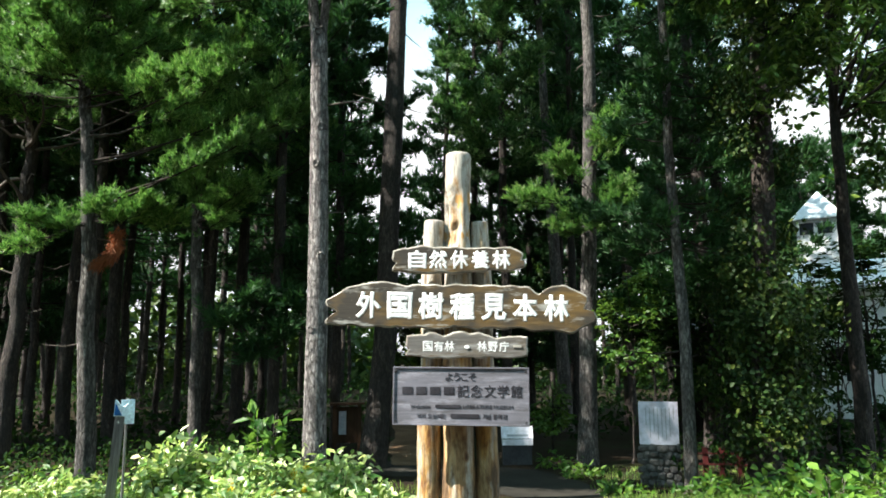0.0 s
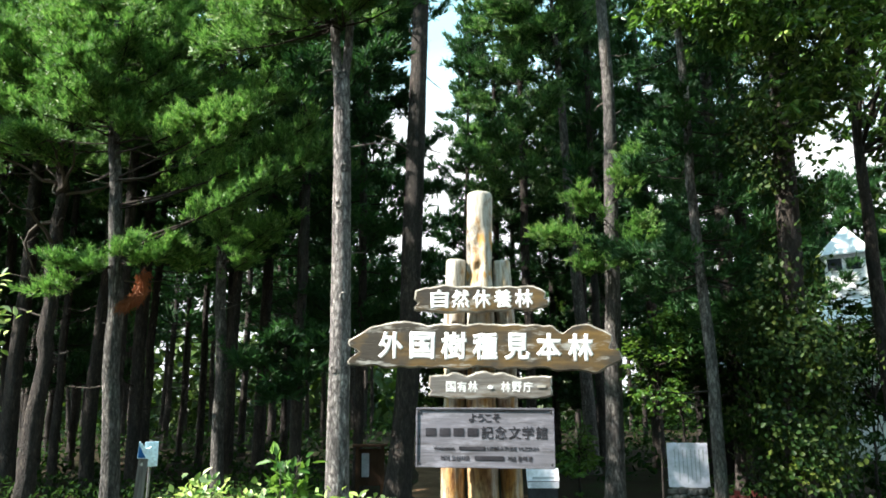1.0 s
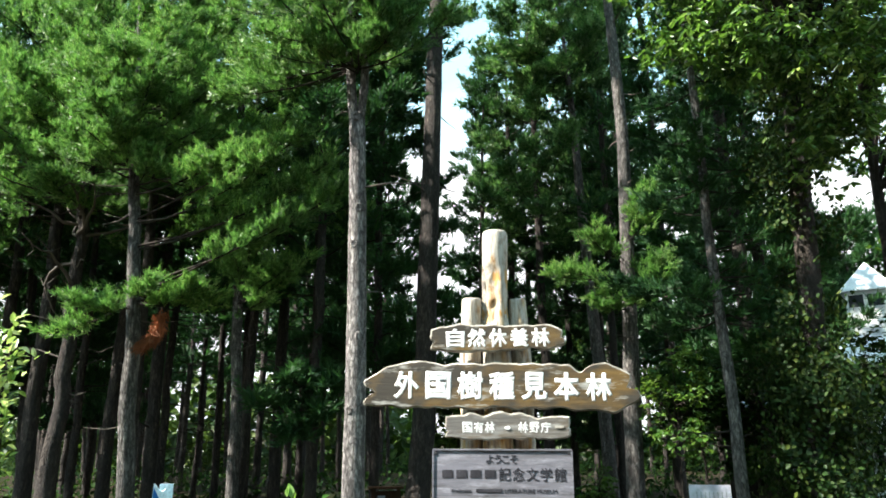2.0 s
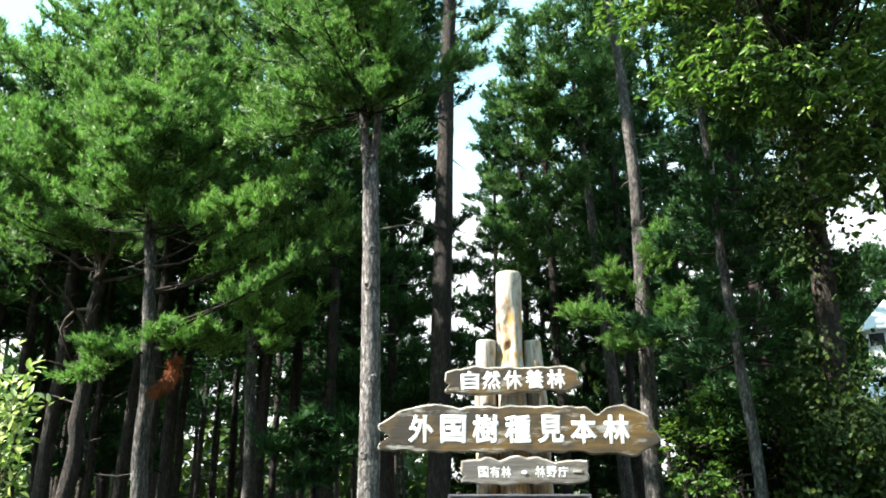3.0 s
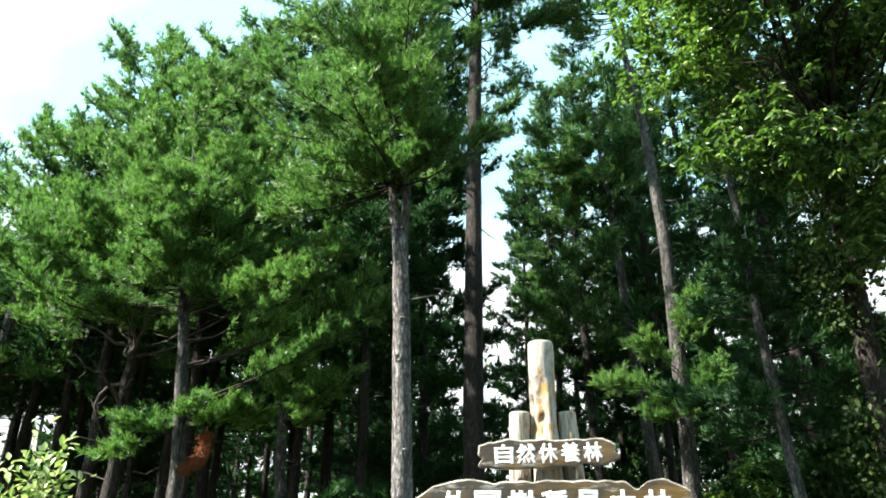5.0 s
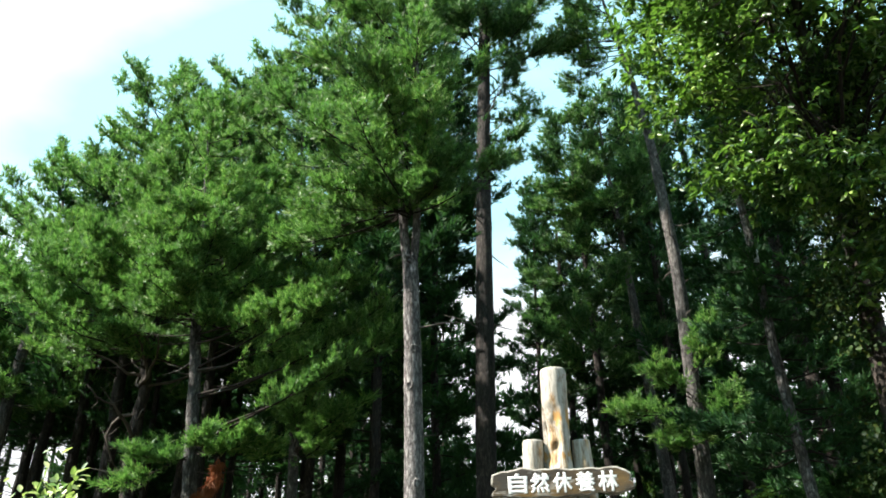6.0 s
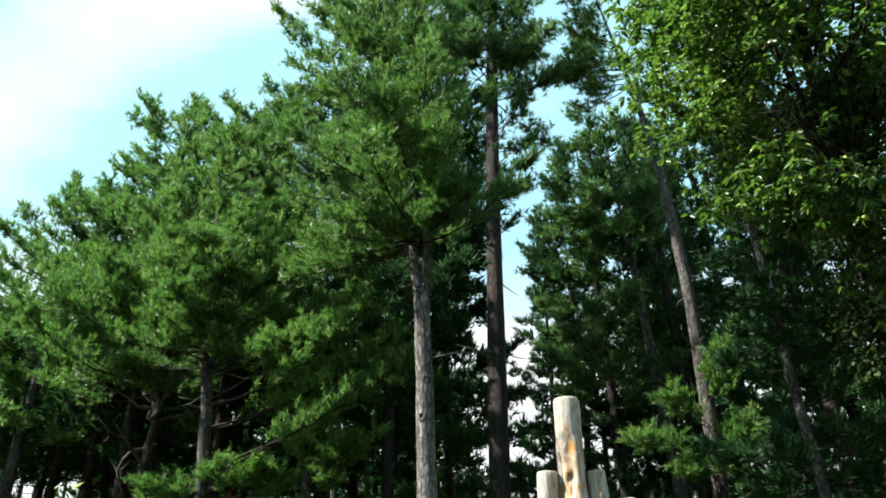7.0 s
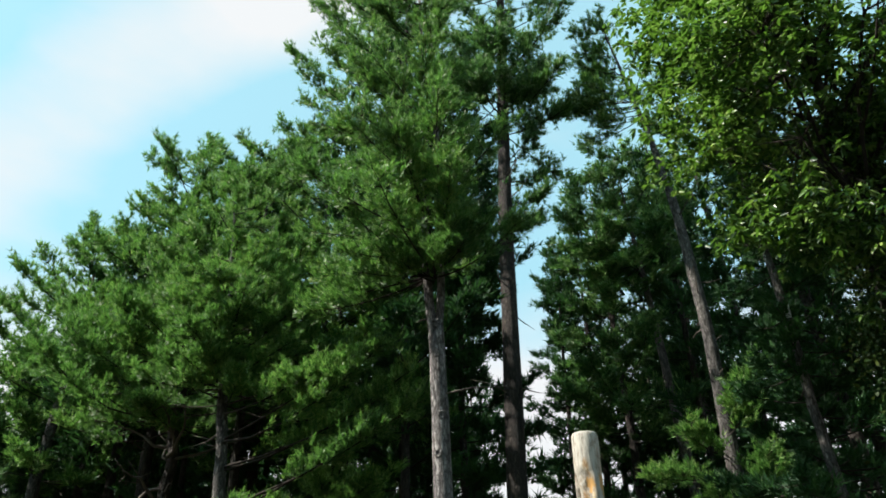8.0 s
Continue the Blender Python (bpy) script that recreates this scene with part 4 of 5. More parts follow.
pine((7.7, 19.4), (7.6, 19.4, 20.5), 6.6, 2.4, 0.34, 64, count=70, fine=2.0, density=1.4, bare=3, bark_mat="bark_brown_shaded", green_mat="needles_shaded")
# pines behind the house
for k, (x, y, h) in enumerate([(23.6, 34.5, 21.0), (28.0, 36.5, 20.0), (15.6, 35.0, 11.4), (18.4, 36.0, 12.0), (21.0, 38.0, 13.0)]):
    pine((x, y), (x, y, h), 0.25 * h, 3.0, 0.4, 61 + k, count=90, shape=0.35, tip=0.4, fine=2.8, density=1.4, bare=3, bark_mat="bark_brown_shaded", green_mat="needles_shaded", label="dark pine rising behind the white house")

# trunks deeper in the wood
def inner_wood():
    rng = np.random.default_rng(5)
    spots = []
    while len(spots) < 66:
        y = rng.uniform(18.5, 48)
        x = rng.uniform(-0.8 * y - 1, 0.62 * y)
        if -0.075 * y - 2.4 < x < 0.075 * y + 2.2 or (x > 6.5 and y < 34) or 0.40 * y < x < 0.62 * y:
            continue
        if all((x - a) ** 2 + (y - b) ** 2 > 4.0 for a, b in spots):
            spots.append((x, y))
    for i, (x, y) in enumerate(spots):
        top = rng.uniform(19, 24) if x > -0.35 * y else rng.uniform(12, 0.55 * y + 5)
        drift, foot = rng.normal(0, 0.4), rng.uniform(3.6, 7.4)
        if x < -0.64 * y:  # the wood's open flank, where light comes in under the crowns
            foot = 0.25 * y + 1.8
            top = max(top, foot + 3)
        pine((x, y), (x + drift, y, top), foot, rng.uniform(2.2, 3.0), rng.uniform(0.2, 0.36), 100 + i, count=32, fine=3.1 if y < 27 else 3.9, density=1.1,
             bark_mat="bark_brown_shaded", green_mat="needles_shaded", bare=15, sides=8, group="trunks deep in the wood", label="dark pine deep in the shaded wood", needles=5, joined=True)


inner_wood()

# the broad-leaved tree with an ivied trunk, and its darker neighbour
broadleaf((5.42, 12.5), (5.3, 10.6, 15.2), (5.3, 9.9, 11.1), (3.0, 2.8, 4.3), 0.46, 31, limbs=44, clusters=3500, per=16, leaf=(0.145, 0.064), sprays=((3.9, 9.7, 7.3), (4.4, 9.6, 7.1), (4.9, 9.7, 7.0), (3.2, 9.8, 7.5), (5.4, 9.7, 7.4), (2.6, 9.8, 12.4), (2.4, 9.7, 11.6), (2.45, 9.8, 10.7), (2.7, 9.7, 9.9), (2.9, 9.8, 9.0), (3.1, 9.6, 11.2), (3.2, 9.6, 10.2), (3.3, 9.6, 9.3), (5.05, 10.3, 5.85), (5.4, 10.3, 6.2)), ivy=11.5, hollow=0.3,
          label="broad-leaved tree with sunlit leaves and ivy-covered trunk")
broadleaf((7.95, 13.89), (7.9, 13.9, 13.0), (9.7, 13.6, 10.2), (3.3, 2.4, 4.9), 0.31, 32, limbs=22, clusters=1900, per=12, leaf=(0.18, 0.09),
          label="dark broad-leaved tree with a straight shaded trunk")
broadleaf((5.6, 12.3), (5.6, 12.2, 3.0), (5.5, 12.1, 1.5), (0.6, 0.5, 1.1), 0.06, 33, limbs=14, clusters=120, per=11, leaf=(0.085, 0.05), green_mat="gold_leaf", label="young tree with yellowing leaves", hollow=0.3)
broadleaf((4.0, 15.7), (4.0, 15.6, 3.9), (3.95, 15.5, 2.45), (0.62, 0.6, 0.95), 0.045, 34, limbs=12, clusters=95, per=11, leaf=(0.12, 0.065), green_mat="shrub_leaf", label="young sapling with bright yellow-green leaves", hollow=0.3)
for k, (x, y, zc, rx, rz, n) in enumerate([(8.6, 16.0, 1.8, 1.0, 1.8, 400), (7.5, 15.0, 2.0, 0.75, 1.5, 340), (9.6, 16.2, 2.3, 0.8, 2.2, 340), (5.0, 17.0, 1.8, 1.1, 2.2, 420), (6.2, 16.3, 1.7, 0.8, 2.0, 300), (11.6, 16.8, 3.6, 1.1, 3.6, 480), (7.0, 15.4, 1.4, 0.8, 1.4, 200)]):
    broadleaf((x, y), (x, y, zc + rz), (x, y, zc), (rx, 0.8, rz), 0.07, 35 + k, limbs=12, clusters=n, per=11, leaf=(0.13, 0.07), green_mat="shaded_leaf", label="slender leafy sapling in the shade", hollow=0.2)
for k, (x, y, zc, rx, rz, n) in enumerate([(-1.7, 27.5, 2.0, 1.7, 2.5, 420), (0.2, 29.5, 1.8, 1.6, 2.2, 360), (2.55, 17.4, 0.6, 0.36, 0.8, 70)]):
    broadleaf((x, y), (x, y, zc + rz), (x, y, zc), (rx, 0.8, rz), 0.06, 55 + k, limbs=12, clusters=n, per=11, leaf=(0.15, 0.08) if k == 2 else (0.26, 0.14), green_mat="shrub_leaf", label="sunlit leafy undergrowth by the trail", hollow=0.2)


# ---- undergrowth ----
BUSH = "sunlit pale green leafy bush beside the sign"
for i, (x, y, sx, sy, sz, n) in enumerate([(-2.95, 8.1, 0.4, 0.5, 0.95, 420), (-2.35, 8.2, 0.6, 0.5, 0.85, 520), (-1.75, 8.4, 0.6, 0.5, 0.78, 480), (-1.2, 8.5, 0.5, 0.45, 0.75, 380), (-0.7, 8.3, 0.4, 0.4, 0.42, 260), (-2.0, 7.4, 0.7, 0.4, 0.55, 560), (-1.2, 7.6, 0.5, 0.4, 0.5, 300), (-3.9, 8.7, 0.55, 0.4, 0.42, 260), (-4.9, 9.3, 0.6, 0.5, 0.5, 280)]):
    shrub((x, y), (sx, sy, sz), int(n * 2.7), (0.118, 0.062), "lit_bush_leaf", 50 + i, BUSH, droop=0.4, group="bushes by the sign", flowers=(1, 2, 3, 2, 0, 2, 1, 0, 0)[i])
for i, (x, y, sx, sy, sz, n) in enumerate([(-2.55, 10.4, 0.4, 0.4, 1.4, 170), (-5.68, 7.8, 0.62, 0.5, 3.3, 1700), (-8.4, 10.8, 1.0, 0.8, 1.5, 500), (-6.6, 11.8, 0.9, 0.6, 0.45, 240), (-5.2, 11.8, 0.8, 0.6, 0.4, 200), (-4.0, 11.6, 0.8, 0.6, 0.5, 220)]):
    shrub((x, y), (sx, sy, sz), n, (0.22, 0.1) if i == 0 else (0.125, 0.065), ("weed_leaf", "lit_bush_leaf")[i] if i < 2 else "shrub_leaf", 70 + i, "green leafy shrub at the wood's edge", "shrub", "shrub", "shrubs at the wood's edge")
for i, (x, y, sx, sy, sz, n) in enumerate([(4.7, 10.4, 0.45, 0.4, 0.30, 220), (4.9, 9.4, 0.30, 0.3, 0.55, 70), (5.7, 9.4, 0.45, 0.4, 0.35, 200), (5.6, 11.6, 0.7, 0.5, 0.55, 260), (6.9, 11.6, 0.8, 0.6, 0.7, 300), (3.0, 12.4, 0.4, 0.4, 0.22, 160), (6.6, 10.0, 0.4, 0.4, 0.7, 110), (4.2, 11.6, 0.5, 0.4, 0.32, 240), (6.2, 10.6, 0.5, 0.4, 0.42, 220), (2.7, 14.2, 0.4, 0.4, 0.2, 120), (2.3, 15.4, 0.4, 0.4, 0.2, 120)]):
    shrub((x, y), (sx, sy, sz), n, (0.19, 0.11) if i in (1, 3, 6) else (0.14, 0.07), "weed_leaf" if i in (1, 2) else "shrub_leaf", 90 + i, "green weedy plant by the path", "weed_plant", "plant", "plants by the path")


def far_undergrowth():
    rng = np.random.default_rng(77)
    s = Soup()
    n = 14000
    y = rng.uniform(20, 60, n)
    x = rng.uniform(-0.8, 0.75, n) * y
    k = 5500
    y2 = rng.uniform(12.6, 20, k)
    x2 = np.where(rng.uniform(0, 1, k) < 0.72, rng.uniform(-0.85, -0.17, k), rng.uniform(0.30, 0.75, k)) * y2
    x, y = np.concatenate([x, x2]), np.concatenate([y, y2])
    n += k
    keep = ~((np.abs(x - 0.378 * y) < 0.7) & (y < 14.6)) & ~((x > -0.10 * y) & (x < 0.02 * y) & (y < 32))
    x, y = x[keep], y[keep]
    n = len(x)
    top = 0.35 + 1.0 * (0.5 + 0.5 * np.sin(x * 0.9 + 2 * np.sin(y * 0.31))) * np.clip((y - 13) / 22, 0.22, 1.3)
    z = ground_z(x, y) + top * rng.uniform(0.05, 1, n) ** 0.7
    size = np.where(y < 20, 0.15, 0.27)[:, None]
    leaf_spray(s, np.stack([x, y, z], -1), unit(rng.normal(0, 0.4, (n, 3)) + [[0, -0.2, 1]]), unit(rng.normal(0, 1, (n, 3))), size, size * 0.5, rng)
    tagged(part("undergrowth", s, M["shaded_leaf"]), "low green undergrowth between the trunks", "undergrowth", kind="stuff")


far_undergrowth()


def far_wood():
    """The far edge of the wood: a ragged belt of leaf and needle with gaps of light."""
    rng = np.random.default_rng(78)
    s = Soup()
    n = 24000
    y = rng.uniform(50, 66, n)
    x = rng.uniform(-0.95, 0.95, n) * y
    top = 7 + 4 * np.sin(x * 0.31) + 3 * np.sin(x * 0.83 + 1)
    z = -0.5 + np.abs(top) * rng.uniform(0, 1, n)
    gap = np.sin(x * 1.9 + 0.8 * z) + np.sin(x * 0.7 - 1.3 * z) + rng.uniform(-1, 1, n) > -1.2
    p = np.stack([x, y, z], -1)[gap]
    n = len(p)
    leaf_spray(s, p, unit(rng.normal(0, 0.6, (n, 3)) + [[0, -0.6, 1]]), unit(rng.normal(0, 1, (n, 3))), 1.1, 0.62, rng)
    tagged(part("far_wood", s, M["vine_leaf"]), "far sunlit green edge of the wood with gaps of light", "trees", kind="stuff")


far_wood()


def wood_behind():
    """Unseen trees added across the clearing behind the viewer, so that the open side is closed as well."""
    rng = np.random.default_rng(79)
    s = Soup()
    n = 13000
    a = rng.uniform(-2.75, -0.35, n)
    d = rng.uniform(24, 32, n)
    x, y = np.cos(a) * d * 1.2, np.sin(a) * d
    z = rng.uniform(0, 1, n) * (17 + 2.5 * np.sin(a * 9) + 1.5 * np.sin(a * 23))
    p = np.stack([x, y, z], -1)
    leaf_spray(s, p, unit(rng.normal(0, 0.6, (n, 3)) + [[0, 0.4, 1]]), unit(rng.normal(0, 1, (n, 3))), 1.7, 1.0, rng)
    tagged(part("wood_behind", s, M["shaded_leaf"]), "unseen dark leafy trees added behind the viewer", "trees", kind="stuff")


wood_behind()
grass_patch([(-4.6, -2.6, 6.4, 7.9, 6000, 0.36), (-5.5, -1.0, 6.2, 9.0, 7000, 0.28), (-9, -4, 8.0, 11.5, 4000, 0.25), (-6.2, -3.1, 7.9, 10.3, 9000, 0.34), (2.6, 8.0, 7.6, 11.0, 9000, 0.24), (2.6, 6.5, 10.8, 15.0, 3200, 0.12), (-4, 0, 9, 13, 3000, 0.18)], 8)


# ---- the wooden sign ----
def text_mesh(body, size, extrude, offset=0.0, baseline=False):
    cu = bpy.data.curves.new("lettering", "FONT")
    cu.body, cu.size, cu.extrude, cu.bevel_depth, cu.bevel_resolution = body, size, extrude, offset, 0
    cu.align_x, cu.align_y = "CENTER", "TOP_BASELINE" if baseline else "CENTER"
    cu.resolution_u = 3
    ob = new("lettering", cu)
    bpy.context.view_layer.update()
    me = bpy.data.meshes.new_from_object(ob.evaluated_get(bpy.context.evaluated_depsgraph_get()))
    bpy.data.objects.remove(ob)
    me.name = "lettering"
    me.materials.clear()
    return me


def lettered(body, parent, x, z, y, width, height, mat, extrude=0.006, offset=0.0, tilt=0.0, name="lettering", depth=0.0014):
    """Raised letters facing the camera's side, fitted to a width and height."""
    me = text_mesh(body, 0.1, extrude, offset)
    co = np.empty(len(me.vertices) * 3, np.float32)
    me.vertices.foreach_get("co", co)
    co = co.reshape(-1, 3)
    lo, hi = co.min(0), co.max(0)
    co[:, :2] = (co[:, :2] - (lo[:2] + hi[:2]) / 2) / (hi[:2] - lo[:2]) * [width, height]
    co[:, 2] = co[:, 2] / max(hi[2], 1e-6) * depth
    me.vertices.foreach_set("co", co.ravel())
    me.update()
    return part(name, me, mat, parent, m=pose(x, y, z, 90, tilt, 0))


def written_line(body, parent, x, z, y, width, height, mat):
    """A line of small writing, each character a piece of its own, on a common baseline."""
    chars, at, top = [], 0.0, 0.0
    for ch in body:
        if ch == " ":
            at += 0.035
            continue
        me = text_mesh(ch, 0.1, 0.002, 0.0008, True)
        co = np.empty(len(me.vertices) * 3, np.float32)
        me.vertices.foreach_get("co", co)
        co = co.reshape(-1, 3)
        wide = co[:, 0].max() - co[:, 0].min()
        co[:, 0] += at - co[:, 0].min()
        at += wide + 0.009
        top = max(top, co[:, 1].max())
        chars.append((me, co))
    for me, co in chars:
        co[:, 0] = (co[:, 0] / (at - 0.009) - 0.5) * width
        co[:, 1] = (co[:, 1] / top - 0.5) * height
        co[:, 2] = co[:, 2] / max(co[:, 2].max(), 1e-6) * 0.001
        cx, cy = (co[:, 0].max() + co[:, 0].min()) / 2, (co[:, 1].max() + co[:, 1].min()) / 2
        co -= [[cx, cy, 0]]
        me.vertices.foreach_set("co", co.astype(np.float32).ravel())
        me.update()
        part("character", me, mat, parent, m=pose(x + cx, y, z + cy, 90, 0, 0))


def live_edge(length, height, thick, seed, bumps=(), cut=(0.5, 0.3), notch=0.06, n=90, rough=1.0, step=0.0):
    """A plank with a wandering natural outline, cut corners, split ends and a rounded rim; its front looks to -y."""
    def wander(u, k):
        p = Vector((u * length * 1.1, seed * 1.7, k * 5.3))
        return rough * height * (0.10 * noise.noise(p * 1.6) + 0.10 * noise.noise(p * 4.1) + 0.035 * noise.noise(p * 11.0))

    def edge(u, side):
        z = height / 2 + wander(u, side)
        z -= height * 0.5 * cut[0] * max(0, (-u - 0.74) / 0.26) ** 1.4 if side == 0 else height * 0.04 * max(0, (-u - 0.85) / 0.15)
        z -= height * 0.5 * cut[1] * max(0, (u - 0.80) / 0.20) ** 1.3
        for at, wide, amount, which in bumps:
            if which == side:
                z += height * amount * math.exp(-((u - at) / wide) ** 2)
        return z

    h, half = height, length / 2
    us = [2 * i / (n - 1) - 1 for i in range(n)]
    ring = [(u * half * (0.985 - step * max(0, u)), edge(u, 0)) for u in us]
    ring += [(half * (1 - step - notch * 0.25), h * 0.17), (half * (1 - step - notch * 0.55), h * 0.08), (half * (1 - step - notch * 0.75), -h * 0.01), (half * (1 - notch * 0.35), -h * 0.06), (half * 1.0, -h * 0.20)]
    ring += [(u * half * 0.985, -edge(u, 1)) for u in reversed(us)]
    k = notch / 0.06
    ring += [(-half * (1 - d * k), h * z) for d, z in ((0.0, -0.40), (0.02, -0.31), (0.07, -0.21), (0.10, -0.16), (0.065, -0.09), (0.015, -0.03), (0.0, 0.05), (0.012, 0.13))]
    bm = bmesh.new()
    rows = []
    for y, grow in ((thick / 2, 0.0), (-thick * 0.22, 0.0), (-thick * 0.42, 0.005), (-thick / 2, 0.013)):
        rows.append([bm.verts.new((x * (1 - grow / half), y, z * (1 - grow / (h / 2)))) for x, z in ring])
    m = len(ring)
    for a, b in zip(rows, rows[1:]):
        for i in range(m):
            bm.faces.new((a[i], a[(i + 1) % m], b[(i + 1) % m], b[i])).material_index = 1
    bm.faces.new(rows[-1][::-1])
    bm.faces.new(rows[0])
    bmesh.ops.recalc_face_normals(bm, faces=bm.faces)
    return bm


def sign_log(x0, x1, top, r0, r1, seed, y, chip=None):
    rng = np.random.default_rng(seed)
    s = Soup()
    z = np.concatenate([np.linspace(-0.3, top - 0.03, 120), [top - 0.012, top]])
    u = (z + 0.3) / (top + 0.3)
    r = r0 * (1 - u) + r1 * u
    r[-2:] *= [0.985, 0.93]
    p = np.stack([x0 + (x1 - x0) * u + 0.006 * np.sin(z * 5 + seed), np.full_like(z, y) + 0.005 * np.cos(z * 4 + seed), z], -1)
    tube(s, p, r * (1 + 0.03 * np.sin(z * 7 + seed) + 0.015 * np.sin(z * 17 + 2 * seed)), 28, 0.010, rng)
    if chip:
        # the face hewn away in a ragged hollow between two heights
        v = s.v[0]
        lo, hi, deep = chip
        for q in v:
            if lo < q[2] < hi and q[1] < y - 0.01:
                t = math.sin(math.pi * (q[2] - lo) / (hi - lo)) ** 0.6
                n = noise.noise(Vector((q[0] * 12, q[2] * 11, seed)))
                side = 1.0 - min(1.0, max(0.0, (q[0] - x0 + 0.02) / 0.08))
                q[1] += deep * t * (0.75 + 0.7 * n) * side
                q[0] += 0.35 * deep * t * side
    return s.mesh("log", True)


def build_sign():
    sign = thing("wooden_sign", (0, 6.0, 0), "rustic wooden welcome sign of three peeled logs and carved boards", "sign")
    part("log", sign_log(0.11, 0.128, 3.52, 0.145, 0.104, 3, 0.0, (2.62, 3.22, 0.085)), M["tall_log"], sign, "tall bleached log with a raw ochre hollow")
    part("log", sign_log(-0.145, -0.078, 2.94, 0.108, 0.085, 5, 0.03), M["log_wood"], sign)
    part("log", sign_log(0.37, 0.318, 2.93, 0.104, 0.075, 9, 0.03), M["log_wood"], sign)
    shapes = {
        "top_board": dict(bumps=((-0.55, 0.12, 0.08, 0), (0.72, 0.1, 0.12, 0), (0.5, 0.15, -0.06, 1)), cut=(0.25, 0.35), rough=0.75, step=0.03, notch=0.04),
        "main_board": dict(bumps=((-0.62, 0.12, 0.04, 0), (-0.40, 0.06, -0.05, 0), (0.60, 0.055, -0.16, 0), (0.74, 0.06, 0.03, 0), (0.12, 0.05, 0.07, 1), (-0.05, 0.05, -0.06, 1), (0.55, 0.06, 0.05, 1), (0.84, 0.07, 0.08, 1), (-0.85, 0.08, -0.06, 1)), cut=(0.8, 0.45), rough=0.42, step=0.055, notch=0.05),
        "lower_board": dict(bumps=((-0.4, 0.09, -0.10, 0), (-0.05, 0.14, 0.12, 0), (0.22, 0.12, 0.12, 0), (0.5, 0.07, -0.08, 0), (0.9, 0.08, 0.06, 1)), cut=(0.1, 0.1), notch=0.03),
    }
    for name, x, z, w, h, seed, tilt, mat, lab in (
        ("top_board", 0.13, 2.58, 1.10, 0.205, 41, 0.3, "board_brown", "weathered brown live-edge board with white characters"),
        ("main_board", 0.145, 2.195, 2.21, 0.36, 42, 1.2, "board_brown", "long brown live-edge board with large white characters"),
        ("lower_board", 0.19, 1.875, 0.99, 0.185, 44, 0.6, "board_grey", "grey live-edge board with small white characters"),
    ):
        b = part(name, live_edge(w, h, 0.055, seed, **shapes[name]), M[mat], sign, lab, pose(x, -0.165, z, 0, tilt, 0))
        b.data.materials.append(M["raw_edge"])
        face = -0.0278
        if name == "top_board":
            for i, ch in enumerate("自然休養林"):
                lettered(ch, b, -0.34 + 0.172 * i, 0.0, face, 0.15, 0.152, M["white_paint"], offset=0.0034, name="character")
        elif name == "main_board":
            for i, ch in enumerate("外国樹種見本林"):
                lettered(ch, b, -0.752 + 0.2545 * i, 0.0, face, 0.206, 0.22, M["white_paint"], offset=0.0040, name="character")
        else:
            for i, ch in enumerate("国有林"):
                lettered(ch, b, -0.315 + 0.088 * i, 0.0, face, 0.078, 0.082, M["white_paint"], offset=0.002, name="character")
            for i, ch in enumerate("林野庁"):
                lettered(ch, b, 0.122 + 0.088 * i, 0.0, face, 0.078, 0.082, M["white_paint"], offset=0.002, name="character")
            bm = bmesh.new()
            bmesh.ops.create_cone(bm, cap_ends=True, segments=14, radius1=0.02, radius2=0.016, depth=0.012, matrix=pose(0, face, -0.005, 90, 0, 0) @ Matrix.Diagonal((1.2, 0.8, 1, 1)))
            part("emblem", bm, M["white_paint"], b)
            part("pointer", boxed(0.37, 0.44, face - 0.006, face + 0.004, -0.008, 0.012, 0.003), M["raw_edge"], b)
    panel = part("panel", boxed(-0.55, 0.55, -0.02, 0.02, -0.23, 0.23, 0.006), M["panel_grey"], sign, "grey weathered plank panel with dark painted writing", pose(0.135, -0.27, 1.488, 0, 0.6, -4) @ Matrix.Diagonal((0.972, 1, 0.98, 1)))
    for z in (-0.15, 0.15):
        part("batten", boxed(-0.3, 0.3, 0.0205, 0.13, z - 0.03, z + 0.03, 0.004), M["board_grey"], panel)
    bm = bmesh.new()
    for x0, x1, z0, z1 in ((-0.55, 0.55, 0.216, 0.23), (-0.55, 0.55, -0.23, -0.216), (-0.55, -0.536, -0.2155, 0.2155), (0.536, 0.55, -0.2155, 0.2155)):
        box(bm, x0, x1, -0.03, -0.0205, z0, z1, 0.002)
    part("rim", bm, M["panel_grey"], panel)
    for x in (-0.525, 0.525):
        for z in (-0.2, 0.2):
            bm = bmesh.new()
            bmesh.ops.create_cone(bm, cap_ends=True, segments=12, radius1=0.012, radius2=0.009, depth=0.01, matrix=pose(x, -0.024, z, 90, 0, 0))
            part("screw", bm, M["dark_metal"], panel)
    y = -0.0225
    written_line("ようこそ", panel, 0.0, 0.155, y, 0.25, 0.06, M["ink"])
    for i in range(4):
        x = -0.43 + 0.112 * i
        part("writing_bar", boxed(x - 0.042, x + 0.042, y - 0.001, y + 0.002, 0.012, 0.072, 0.001), M["ink"], panel)
    for i, ch in enumerate("記念文学館"):
        lettered(ch, panel, 0.02 + 0.107 * i, 0.042, y, 0.092, 0.096, M["ink"], 0.002, 0.0006, name="character")
    written_line("Welcome", panel, -0.325, -0.082, y, 0.165, 0.028, M["ink"])
    part("writing_bar", boxed(-0.205, 0.0, y - 0.002, y + 0.002, -0.094, -0.068, 0.001), M["ink"], panel)
    written_line("LITERATURE MUSEUM", panel, 0.22, -0.082, y, 0.40, 0.028, M["ink"])
    written_line("어서 오십시오", panel, -0.235, -0.155, y, 0.23, 0.036, M["ink"])
